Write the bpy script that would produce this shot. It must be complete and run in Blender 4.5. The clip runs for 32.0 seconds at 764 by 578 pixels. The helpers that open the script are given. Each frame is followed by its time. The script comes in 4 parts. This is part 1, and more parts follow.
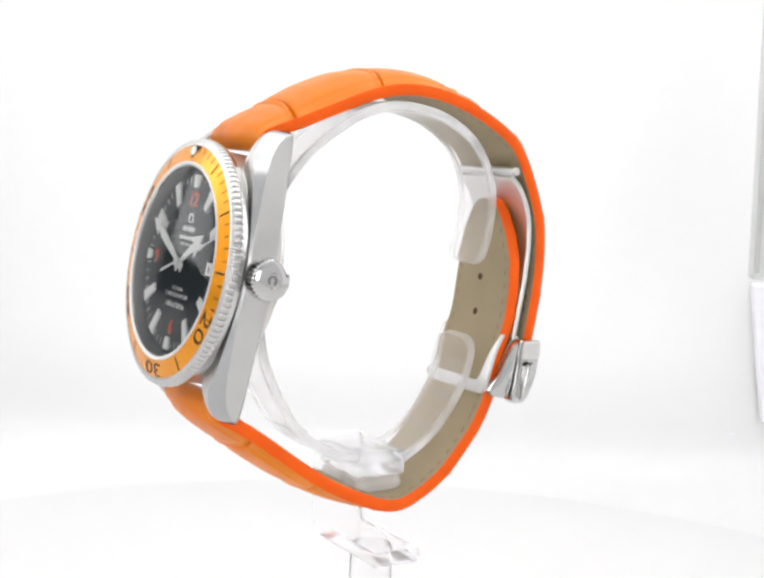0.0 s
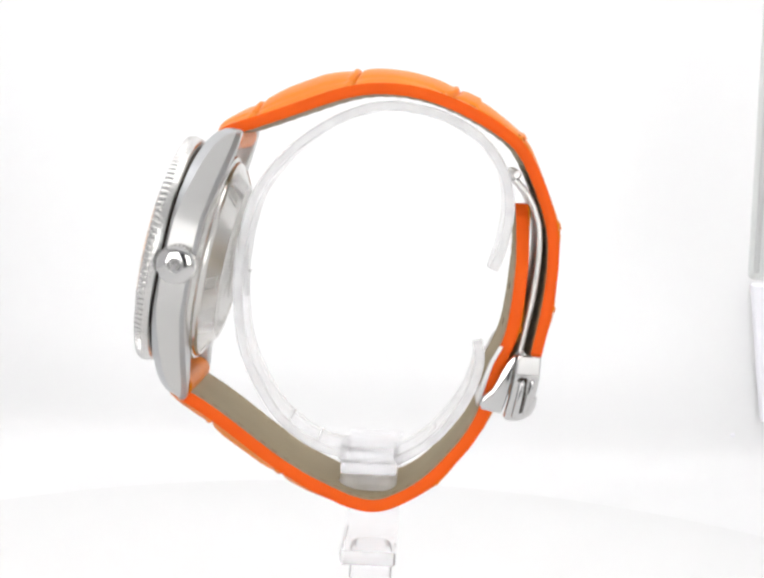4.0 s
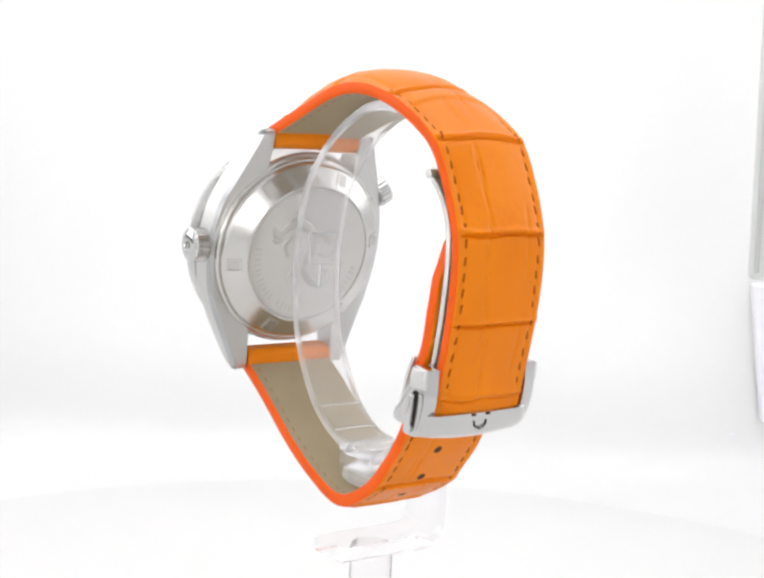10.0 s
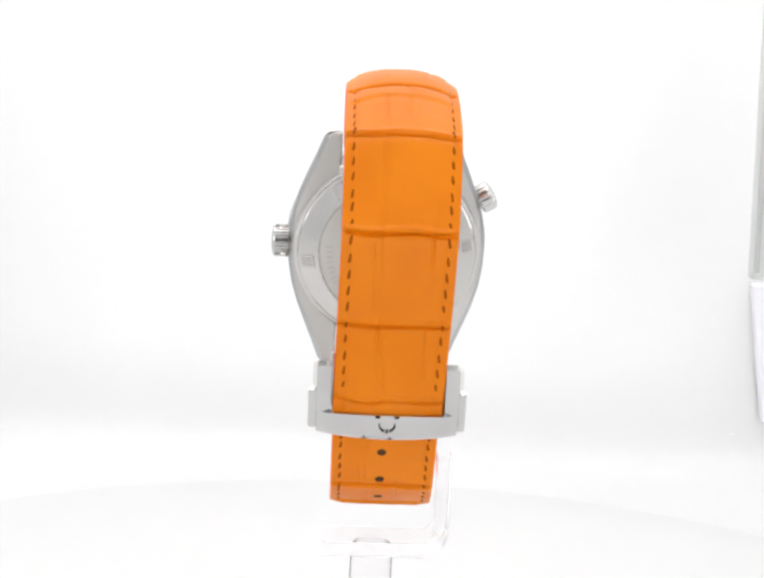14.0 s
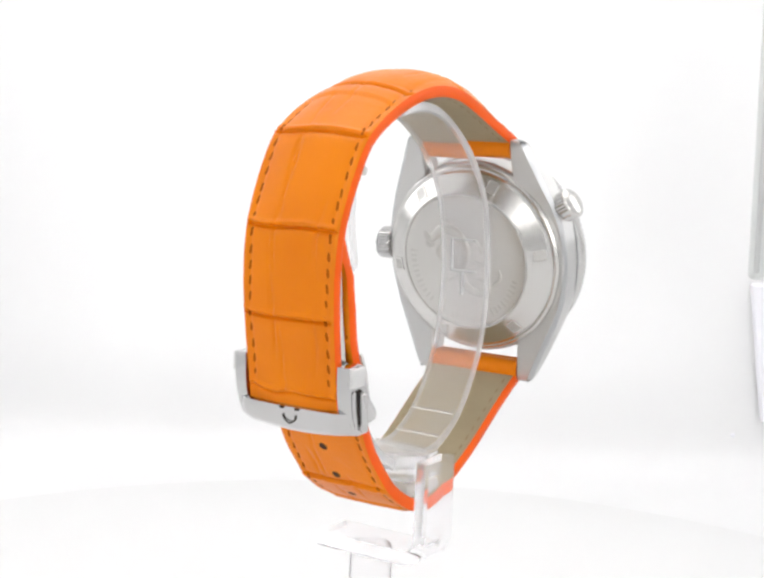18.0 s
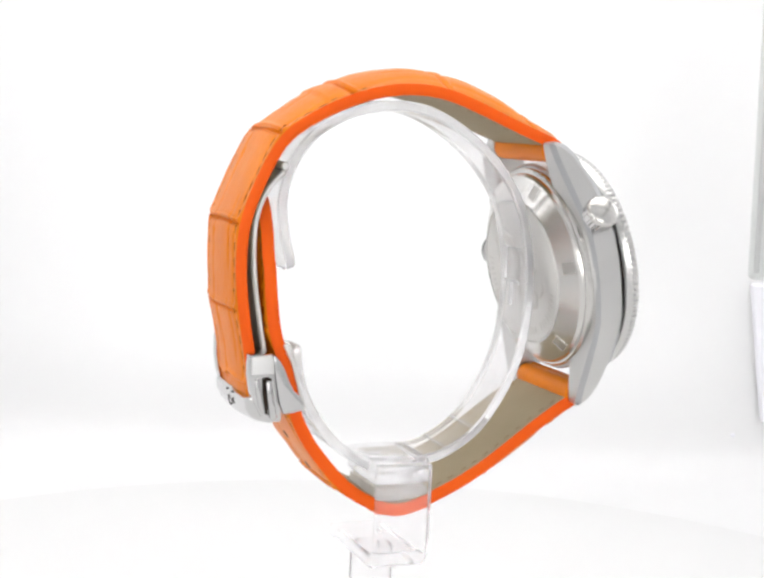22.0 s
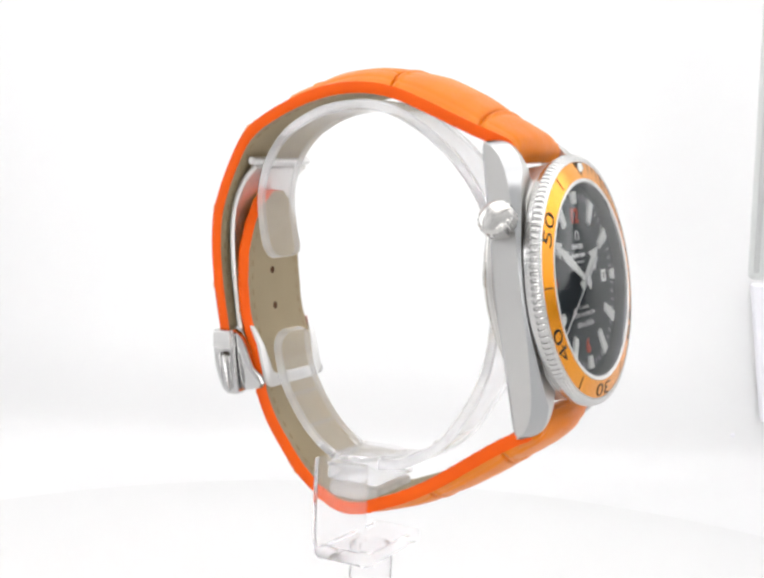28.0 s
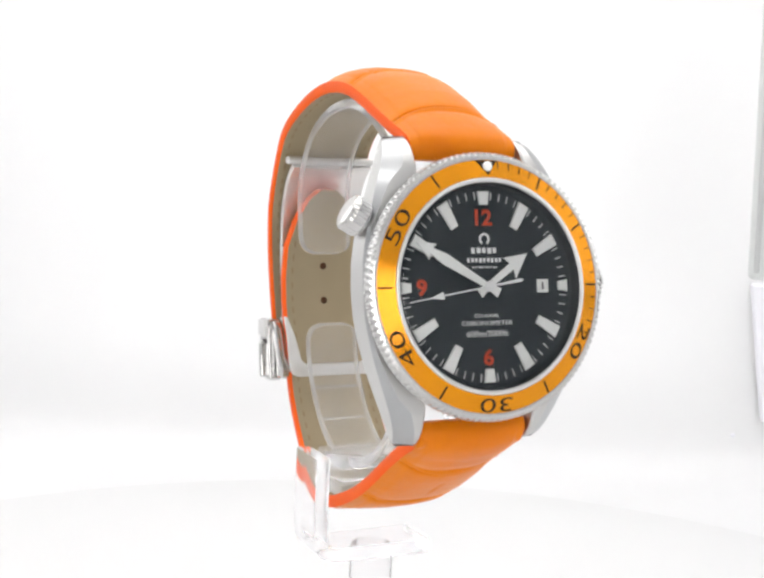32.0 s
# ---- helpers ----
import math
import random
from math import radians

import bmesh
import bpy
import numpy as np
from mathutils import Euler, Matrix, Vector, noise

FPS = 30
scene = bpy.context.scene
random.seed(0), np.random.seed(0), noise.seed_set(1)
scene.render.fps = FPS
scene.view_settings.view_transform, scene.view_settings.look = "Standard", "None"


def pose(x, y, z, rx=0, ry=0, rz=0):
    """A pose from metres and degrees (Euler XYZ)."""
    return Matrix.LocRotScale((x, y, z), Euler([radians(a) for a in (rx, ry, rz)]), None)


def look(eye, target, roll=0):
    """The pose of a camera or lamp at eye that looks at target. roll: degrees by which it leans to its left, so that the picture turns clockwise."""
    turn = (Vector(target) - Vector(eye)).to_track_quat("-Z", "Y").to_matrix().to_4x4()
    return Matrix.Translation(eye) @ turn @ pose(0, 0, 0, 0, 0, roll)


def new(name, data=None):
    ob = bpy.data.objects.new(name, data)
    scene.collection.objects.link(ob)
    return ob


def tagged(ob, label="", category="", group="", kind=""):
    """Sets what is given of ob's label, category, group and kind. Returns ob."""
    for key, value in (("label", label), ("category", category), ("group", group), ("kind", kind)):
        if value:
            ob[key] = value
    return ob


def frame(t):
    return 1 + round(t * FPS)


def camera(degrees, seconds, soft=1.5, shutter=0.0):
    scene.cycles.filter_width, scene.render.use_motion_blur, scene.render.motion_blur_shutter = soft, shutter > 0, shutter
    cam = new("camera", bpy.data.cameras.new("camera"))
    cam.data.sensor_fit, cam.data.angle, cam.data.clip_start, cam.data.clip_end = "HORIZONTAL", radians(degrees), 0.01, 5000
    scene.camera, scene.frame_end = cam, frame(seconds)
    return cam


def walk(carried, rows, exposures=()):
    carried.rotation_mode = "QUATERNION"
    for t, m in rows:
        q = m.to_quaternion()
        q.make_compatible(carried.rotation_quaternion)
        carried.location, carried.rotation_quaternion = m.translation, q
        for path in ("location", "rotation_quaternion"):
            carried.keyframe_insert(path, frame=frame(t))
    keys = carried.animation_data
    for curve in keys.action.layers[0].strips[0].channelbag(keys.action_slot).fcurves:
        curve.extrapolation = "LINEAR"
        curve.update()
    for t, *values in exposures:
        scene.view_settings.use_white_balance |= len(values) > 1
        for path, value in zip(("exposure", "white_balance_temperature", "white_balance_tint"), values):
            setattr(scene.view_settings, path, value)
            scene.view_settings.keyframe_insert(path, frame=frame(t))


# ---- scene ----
# ---- camera and its way ----
cam = camera(32.27, 32.0, soft=2.8)
EYE = Vector((-0.0001, -0.2477, 0.120))
VIEW = look(EYE, EYE + Vector((0, math.cos(radians(7.154)), -math.sin(radians(7.154)))), 2.48)
walk(cam, [(0.0, VIEW), (32.0, VIEW)])

# turn of the turntable, degrees about its axis
TURN = [(0.0, 122.10), (2.0, 105.19), (3.5, 92.48), (5.5, 75.30), (7.5, 57.85), (9.5, 40.29), (12.0, 18.84),
        (14.5, -2.43), (16.5, -19.43), (18.5, -36.76), (20.5, -54.24), (22.5, -71.64), (24.5, -89.15),
        (27.5, -115.12), (29.0, -127.84), (30.5, -140.58), (32.0, -153.42)]

# ---- world and exposure ----
world = bpy.data.worlds.new("studio")
scene.world = world
world.use_nodes = True
world.node_tree.nodes["Background"].inputs[0].default_value = (0.9, 0.95, 1.0, 1)
world.node_tree.nodes["Background"].inputs[1].default_value = 0.05
scene.view_settings.exposure = 0.03

MM = 0.001
SCALE = Matrix.Diagonal((MM, MM, MM, 1))


# ---- materials ----
def material(name, base, rough=0.5, metal=0.0, second=None, patch=60.0, mix=0.5, bump=0.0, grain=2500.0, stretch=(1, 1, 1),
             vary=0.0, coat=0.0, glow=0.0, random_tint=0.0, spec=0.5, tint=(1, 1, 1)):
    """Principled surface: two tones mixed by a coarse noise, a fine noise for relief and gloss."""
    m = bpy.data.materials.new(name)
    m.use_nodes = True
    nt = m.node_tree
    b = nt.nodes["Principled BSDF"]
    b.inputs["Base Color"].default_value = (*base, 1)
    b.inputs["Roughness"].default_value = rough
    b.inputs["Metallic"].default_value = metal
    b.inputs["Specular IOR Level"].default_value = spec
    b.inputs["Coat Weight"].default_value = coat
    b.inputs["Coat Roughness"].default_value = 0.12
    if glow:
        b.inputs["Emission Color"].default_value = (*tint, 1)
        b.inputs["Emission Strength"].default_value = glow
    co = nt.nodes.new("ShaderNodeTexCoord")
    mp = nt.nodes.new("ShaderNodeMapping")
    mp.inputs["Scale"].default_value = stretch
    nt.links.new(co.outputs["Object"], mp.inputs["Vector"])
    if second:
        n = nt.nodes.new("ShaderNodeTexNoise")
        n.inputs["Scale"].default_value = patch
        n.inputs["Detail"].default_value = 6
        nt.links.new(mp.outputs[0], n.inputs["Vector"])
        r = nt.nodes.new("ShaderNodeMapRange")
        r.inputs[1].default_value, r.inputs[2].default_value = 0.5 - mix / 2, 0.5 + mix / 2
        nt.links.new(n.outputs["Fac"], r.inputs[0])
        x = nt.nodes.new("ShaderNodeMix")
        x.data_type = "RGBA"
        x.inputs["A"].default_value, x.inputs["B"].default_value = (*base, 1), (*second, 1)
        nt.links.new(r.outputs[0], x.inputs["Factor"])
        nt.links.new(x.outputs["Result"], b.inputs["Base Color"])
    if bump or vary:
        f = nt.nodes.new("ShaderNodeTexNoise")
        f.inputs["Scale"].default_value = grain
        f.inputs["Detail"].default_value = 4
        nt.links.new(mp.outputs[0], f.inputs["Vector"])
        if bump:
            p = nt.nodes.new("ShaderNodeBump")
            p.inputs["Strength"].default_value = bump
            p.inputs["Distance"].default_value = 0.00015
            nt.links.new(f.outputs["Fac"], p.inputs["Height"])
            nt.links.new(p.outputs[0], b.inputs["Normal"])
        if vary:
            q = nt.nodes.new("ShaderNodeMapRange")
            q.inputs[3].default_value, q.inputs[4].default_value = max(rough - vary, 0.02), min(rough + vary, 1)
            nt.links.new(f.outputs["Fac"], q.inputs[0])
            nt.links.new(q.outputs[0], b.inputs["Roughness"])
    return m


def clear_plastic(name, haze, ior=1.3):
    """Clear plastic that bends light; its uneven white haze also stands in for reflections."""
    m = bpy.data.materials.new(name)
    m.use_nodes = True
    nt = m.node_tree
    nt.nodes.clear()
    out, mix, half = nt.nodes.new("ShaderNodeOutputMaterial"), nt.nodes.new("ShaderNodeMixShader"), nt.nodes.new("ShaderNodeMixShader")
    gl, df, tl = nt.nodes.new("ShaderNodeBsdfGlass"), nt.nodes.new("ShaderNodeBsdfDiffuse"), nt.nodes.new("ShaderNodeBsdfTranslucent")
    gl.inputs["IOR"].default_value = ior
    gl.inputs["Roughness"].default_value = 0.02
    gl.inputs["Color"].default_value = (0.995, 0.995, 1.0, 1)
    for d in (df, tl):
        d.inputs["Color"].default_value = (0.96, 0.96, 0.97, 1)
    co, n, r = nt.nodes.new("ShaderNodeTexCoord"), nt.nodes.new("ShaderNodeTexNoise"), nt.nodes.new("ShaderNodeMapRange")
    n.inputs["Scale"].default_value = 160
    n.inputs["Detail"].default_value = 4
    r.inputs[3].default_value, r.inputs[4].default_value = haze * 0.6, haze * 1.4
    nt.links.new(co.outputs["Object"], n.inputs["Vector"])
    nt.links.new(n.outputs["Fac"], r.inputs[0])
    nt.links.new(r.outputs[0], mix.inputs[0])
    nt.links.new(gl.outputs[0], mix.inputs[1])
    nt.links.new(df.outputs[0], half.inputs[1])
    nt.links.new(tl.outputs[0], half.inputs[2])
    nt.links.new(half.outputs[0], mix.inputs[2])
    nt.links.new(mix.outputs[0], out.inputs["Surface"])
    return m


def sunburst(m):
    """Brushing that runs out from the object's own axis."""
    nt = m.node_tree
    t = nt.nodes.new("ShaderNodeTangent")
    t.direction_type, t.axis = "RADIAL", "Z"
    p = nt.nodes["Principled BSDF"]
    p.inputs["Anisotropic"].default_value = 0.9
    p.inputs["Anisotropic Rotation"].default_value = 0.25
    nt.links.new(t.outputs[0], p.inputs["Tangent"])
    return m


def added_glow(m):
    """Emission added to brighten the sheet, fading towards its foot and sides; no lamp."""
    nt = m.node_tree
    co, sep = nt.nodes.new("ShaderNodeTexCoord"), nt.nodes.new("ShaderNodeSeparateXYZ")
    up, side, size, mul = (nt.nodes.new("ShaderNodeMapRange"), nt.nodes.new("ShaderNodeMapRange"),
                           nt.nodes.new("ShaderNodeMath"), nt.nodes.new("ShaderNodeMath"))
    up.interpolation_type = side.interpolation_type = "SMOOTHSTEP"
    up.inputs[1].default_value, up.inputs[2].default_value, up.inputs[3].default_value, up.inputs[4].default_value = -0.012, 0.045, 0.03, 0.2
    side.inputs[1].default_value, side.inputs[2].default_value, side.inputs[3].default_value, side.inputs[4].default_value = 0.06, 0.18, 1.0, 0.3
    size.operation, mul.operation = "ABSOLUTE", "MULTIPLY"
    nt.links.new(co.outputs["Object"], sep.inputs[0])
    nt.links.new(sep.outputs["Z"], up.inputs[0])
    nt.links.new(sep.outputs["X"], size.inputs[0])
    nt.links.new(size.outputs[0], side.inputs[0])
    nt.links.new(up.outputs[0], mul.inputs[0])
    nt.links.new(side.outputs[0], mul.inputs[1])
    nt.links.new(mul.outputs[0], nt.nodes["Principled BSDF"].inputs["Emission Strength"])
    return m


def thin_glass(name):
    """A pane that lets light straight through and mirrors by Fresnel."""
    m = bpy.data.materials.new(name)
    m.use_nodes = True
    nt = m.node_tree
    nt.nodes.clear()
    out = nt.nodes.new("ShaderNodeOutputMaterial")
    mix = nt.nodes.new("ShaderNodeMixShader")
    fr = nt.nodes.new("ShaderNodeFresnel")
    fr.inputs["IOR"].default_value = 1.42
    tr = nt.nodes.new("ShaderNodeBsdfTransparent")
    gl = nt.nodes.new("ShaderNodeBsdfGlossy")
    gl.inputs["Roughness"].default_value = 0.06
    nt.links.new(fr.outputs[0], mix.inputs[0])
    nt.links.new(tr.outputs[0], mix.inputs[1])
    nt.links.new(gl.outputs[0], mix.inputs[2])
    nt.links.new(mix.outputs[0], out.inputs["Surface"])
    return m


LEATHER = material("orange leather", (0.70, 0.165, 0.001), 0.38, second=(0.86, 0.248, 0.002), patch=60, mix=0.75, bump=0.3,
                   grain=1500, vary=0.12, spec=0.22)
EDGE = material("edge paint", (0.90, 0.105, 0.003), 0.5, second=(0.93, 0.125, 0.004), patch=120, bump=0.2, grain=1500, spec=0.2)
LINING = material("beige lining", (0.335, 0.27, 0.165), 0.75, second=(0.385, 0.31, 0.195), patch=90, mix=0.5, bump=0.35, grain=2600)
THREAD = material("dark thread", (0.42, 0.088, 0.002), 0.8, second=(0.30, 0.058, 0.002), patch=800, spec=0.1)
THREAD_PAD = material("brown thread", (0.40, 0.10, 0.004), 0.8, second=(0.52, 0.14, 0.005), patch=800)
THREAD_IN = material("ochre thread", (0.31, 0.22, 0.115), 0.8, second=(0.27, 0.19, 0.10), patch=800)
HOLE = material("dark hole plug", (0.05, 0.022, 0.008), 0.9, second=(0.10, 0.035, 0.008), patch=900)
SATIN = material("brushed steel", (0.57, 0.565, 0.555), 0.38, 1.0, second=(0.62, 0.615, 0.605), patch=40, mix=0.9, stretch=(1, 1, 0.2))
STEEL = material("polished steel", (0.58, 0.575, 0.57), 0.1, 1.0, second=(0.63, 0.625, 0.62), patch=150, vary=0.03, grain=600)
# Darker than the other steel, standing in for the grey the bevels mirror.
BEVELSTEEL = material("darkened bevel steel", (0.44, 0.447, 0.455), 0.3, 1.0, second=(0.48, 0.487, 0.495), patch=90, vary=0.03, grain=700)
BEZELSTEEL = material("bezel steel", (0.58, 0.575, 0.565), 0.26, 1.0, second=(0.63, 0.625, 0.615), patch=150, vary=0.03, grain=600)
RELIEFSTEEL = material("frosted relief", (0.53, 0.515, 0.49), 0.34, 1.0, second=(0.59, 0.575, 0.55), patch=400, bump=0.1, grain=2500)
BACKSTEEL = material("turned steel", (0.63, 0.615, 0.59), 0.3, 1.0, second=(0.62, 0.605, 0.58), patch=200, mix=0.5, bump=0.02,
                     grain=7000, vary=0.05)
RINGSTEEL = material("polished back steel", (0.62, 0.61, 0.59), 0.24, 1.0, second=(0.66, 0.65, 0.63), patch=200, mix=0.5, vary=0.03, grain=3000)
INSERT = sunburst(material("anodised orange", (0.86, 0.31, 0.003), 0.27, 0.85, second=(0.90, 0.35, 0.005), patch=70, coat=0.25))
INK = material("black paint", (0.020, 0.013, 0.008), 0.5, second=(0.030, 0.020, 0.012), patch=500, spec=0.15)
DIAL = material("black dial", (0.021, 0.028, 0.033), 0.3, second=(0.027, 0.035, 0.040), patch=180, vary=0.05, grain=900, spec=0.08)
LUME = material("white lume", (0.95, 0.96, 0.94), 0.55, second=(0.92, 0.94, 0.92), patch=700, bump=0.1)
PRINT = material("white print", (0.94, 0.95, 0.95), 0.6, second=(0.90, 0.91, 0.91), patch=700)
REDPRINT = material("red print", (0.72, 0.075, 0.025), 0.5, second=(0.66, 0.065, 0.02), patch=600)
RECESS = material("grey recess", (0.22, 0.215, 0.21), 0.4, 0.8, second=(0.28, 0.275, 0.27), patch=500)
RELIEF = material("frosted steel", (0.50, 0.49, 0.47), 0.42, 1.0, second=(0.56, 0.55, 0.53), patch=500, bump=0.2, grain=2500)
ACRYLIC = clear_plastic("clear acrylic", 0.15, 1.13)
SAWN = clear_plastic("frosted acrylic edge", 0.34, 1.05)
SLAB = clear_plastic("clear thick acrylic", 0.16, 1.12)
# Whitened to stand in for light that the slab guides from above.
WHITENED = clear_plastic("whitened acrylic", 0.65, 1.06)
THIN = clear_plastic("clear thin acrylic", 0.10, 1.13)
BRIGHT = material("satin rim steel", (0.72, 0.715, 0.70), 0.45, 1.0, second=(0.77, 0.765, 0.755), patch=300, vary=0.04, grain=900)
GLASS = thin_glass("sapphire")
WHITE = material("white wall", (0.86, 0.86, 0.865), 0.6, second=(0.88, 0.88, 0.88), patch=7, mix=0.6, bump=0.03, grain=500)
SWEEP = added_glow(material("white sweep with added glow", (0.77, 0.77, 0.775), 0.6, second=(0.78, 0.78, 0.78), patch=5, mix=0.8, glow=0.15))
FLOOR = material("white floor", (0.735, 0.735, 0.74), 0.6, second=(0.75, 0.75, 0.75), patch=5, mix=0.8)
DISC = material("white disc", (0.735, 0.735, 0.735), 0.5, second=(0.745, 0.745, 0.745), patch=7, mix=0.8)
BOARD = material("bluish board", (0.86, 0.86, 0.905), 0.6, second=(0.87, 0.87, 0.91), patch=9, bump=0.03, grain=500)
GREYPANEL = material("grey panel", (0.66, 0.68, 0.67), 0.55, second=(0.70, 0.715, 0.71), patch=14, mix=0.6, bump=0.05, grain=700)
FRONT = material("grey reflection screen", (0.64, 0.64, 0.65), 0.8, second=(0.68, 0.68, 0.69), patch=14, bump=0.05, grain=400)
DARKSHEET = material("dark reflection sheet", (0.03, 0.03, 0.032), 0.7, second=(0.045, 0.045, 0.047), patch=12)
# Black frames added round the lamps to give the steel dark reflections.
BLACKFRAME = material("black frame for reflections", (0.035, 0.035, 0.037), 0.5, second=(0.05, 0.05, 0.052), patch=20, bump=0.05, grain=600)
GLOW = material("added top glow", (0.8, 0.8, 0.8), 0.6, glow=1.9, tint=(1.0, 0.985, 0.97))
GLOW_FRONT = material("added front glow", (0.8, 0.8, 0.8), 0.6, glow=3.9, tint=(1.0, 0.99, 0.98))
GLOW_SIDE = material("added side glow", (0.8, 0.8, 0.8), 0.6, glow=1.6, tint=(0.98, 0.985, 1.0))


# ---- building helpers ----
def part(name, bm, mat, parent=None, label="", m=None, sharp=32.0, scale=True):
    """Links a bmesh as one mesh object under a thing or part; geometry in millimetres, placed by m."""
    if m is not None:
        bmesh.ops.transform(bm, matrix=m, verts=bm.verts)
    if scale:
        bmesh.ops.transform(bm, matrix=SCALE, verts=bm.verts)
    me = bpy.data.meshes.new(name)
    bm.to_mesh(me)
    bm.free()
    me.materials.append(mat)
    if sharp:
        me.polygons.foreach_set("use_smooth", [True] * len(me.polygons))
        me.set_sharp_from_angle(angle=radians(sharp))
    ob = new(name, me)
    if parent is not None:
        ob.parent = parent
    if label:
        tagged(ob, label=label)
    return ob


def piece(name, me, parent, m):
    """An object on shared mesh data."""
    ob = new(name, me)
    ob.parent = parent
    ob.matrix_local = m
    return ob


def shared(name, bm, mat):
    bmesh.ops.transform(bm, matrix=SCALE, verts=bm.verts)
    me = bpy.data.meshes.new(name)
    bm.to_mesh(me)
    bm.free()
    me.materials.append(mat)
    return me


def mm_pose(m):
    """A pose given in millimetres, as one in metres."""
    out = m.copy()
    out.translation = m.translation * MM
    return out


def box(x0, x1, y0, y1, z0, z1, bevel=0.0, seg=2):
    bm = bmesh.new()
    bmesh.ops.create_cube(bm, size=1)
    bmesh.ops.transform(bm, verts=bm.verts, matrix=Matrix.Translation(((x0 + x1) / 2, (y0 + y1) / 2, (z0 + z1) / 2))
                        @ Matrix.Diagonal((x1 - x0, y1 - y0, z1 - z0, 1)))
    if bevel:
        bmesh.ops.bevel(bm, geom=bm.edges[:], offset=bevel, segments=seg, affect="EDGES", profile=0.5)
    return bm


def merge(*bms):
    out = bmesh.new()
    for b in bms:
        me = bpy.data.meshes.new("tmp")
        b.to_mesh(me)
        b.free()
        out.from_mesh(me)
        bpy.data.meshes.remove(me)
    return out


def lathe(profile, seg=128, radius=None, closed=False):
    """Turns (radius, height) pairs about the third axis; radius(r, height, k) may shape it."""
    bm = bmesh.new()
    rings = []
    for r, h in profile:
        if r < 1e-6:
            rings.append([bm.verts.new((0, 0, h))])
            continue
        ring = []
        for k in range(seg):
            a = 2 * math.pi * k / seg
            q = radius(r, h, k) if radius else r
            ring.append(bm.verts.new((q * math.cos(a), q * math.sin(a), h)))
        rings.append(ring)
    pairs = list(zip(rings, rings[1:]))
    if closed:
        pairs.append((rings[-1], rings[0]))
    for a, b in pairs:
        for k in range(seg):
            j = (k + 1) % seg
            if len(a) == 1 and len(b) == 1:
                break
            if len(a) == 1:
                bm.faces.new((a[0], b[j], b[k]))
            elif len(b) == 1:
                bm.faces.new((a[k], a[j], b[0]))
            else:
                bm.faces.new((a[k], a[j], b[j], b[k]))
    bmesh.ops.recalc_face_normals(bm, faces=bm.faces)
    return bm


def prism(points, z0, z1, bevel=0.0, seg=1):
    """A flat outline (x, y) given depth from z0 to z1."""
    bm = bmesh.new()
    low = [bm.verts.new((x, y, z0)) for x, y in points]
    top = [bm.verts.new((x, y, z1)) for x, y in points]
    n = len(points)
    bm.faces.new(low[::-1])
    cap = bm.faces.new(top)
    for k in range(n):
        bm.faces.new((low[k], low[(k + 1) % n], top[(k + 1) % n], top[k]))
    bmesh.ops.recalc_face_normals(bm, faces=bm.faces)
    if bevel:
        bmesh.ops.bevel(bm, geom=list(cap.edges), offset=bevel, segments=seg, affect="EDGES", profile=0.5)
    return bm


def arc(r0, r1, a0, a1, z0, z1, n=28):
    """A flat ring, open between two angles in degrees."""
    turn = [radians(a0 + (a1 - a0) * k / n) for k in range(n + 1)]
    return prism([(r1 * math.cos(a), r1 * math.sin(a)) for a in turn] + [(r0 * math.cos(a), r0 * math.sin(a)) for a in reversed(turn)], z0, z1)


def words(text, height, depth, wide=1.0, bold=0.0):
    """Lettering in the built-in font, centred, lying in the first two axes."""
    cu = bpy.data.curves.new("letters", "FONT")
    cu.body, cu.size, cu.extrude = text, 1.0, 0.0
    cu.align_x, cu.align_y = "CENTER", "CENTER"
    cu.resolution_u, cu.offset = 4, bold
    ob = new("letters", cu)
    me = bpy.data.meshes.new_from_object(ob.evaluated_get(bpy.context.evaluated_depsgraph_get()))
    bpy.data.objects.remove(ob)
    bm = bmesh.new()
    bm.from_mesh(me)
    bpy.data.meshes.remove(me)
    zs = [v.co.y for v in bm.verts]
    k = height / (max(zs) - min(zs))
    mid = (max(zs) + min(zs)) / 2
    xs = [v.co.x for v in bm.verts]
    cx = (max(xs) + min(xs)) / 2
    for v in bm.verts:
        v.co = Vector(((v.co.x - cx) * k * wide, (v.co.y - mid) * k, 0))
    geom = bmesh.ops.extrude_face_region(bm, geom=bm.faces[:])
    for v in geom["geom"]:
        if isinstance(v, bmesh.types.BMVert):
            v.co.z += depth
    bmesh.ops.recalc_face_normals(bm, faces=bm.faces)
    return bm


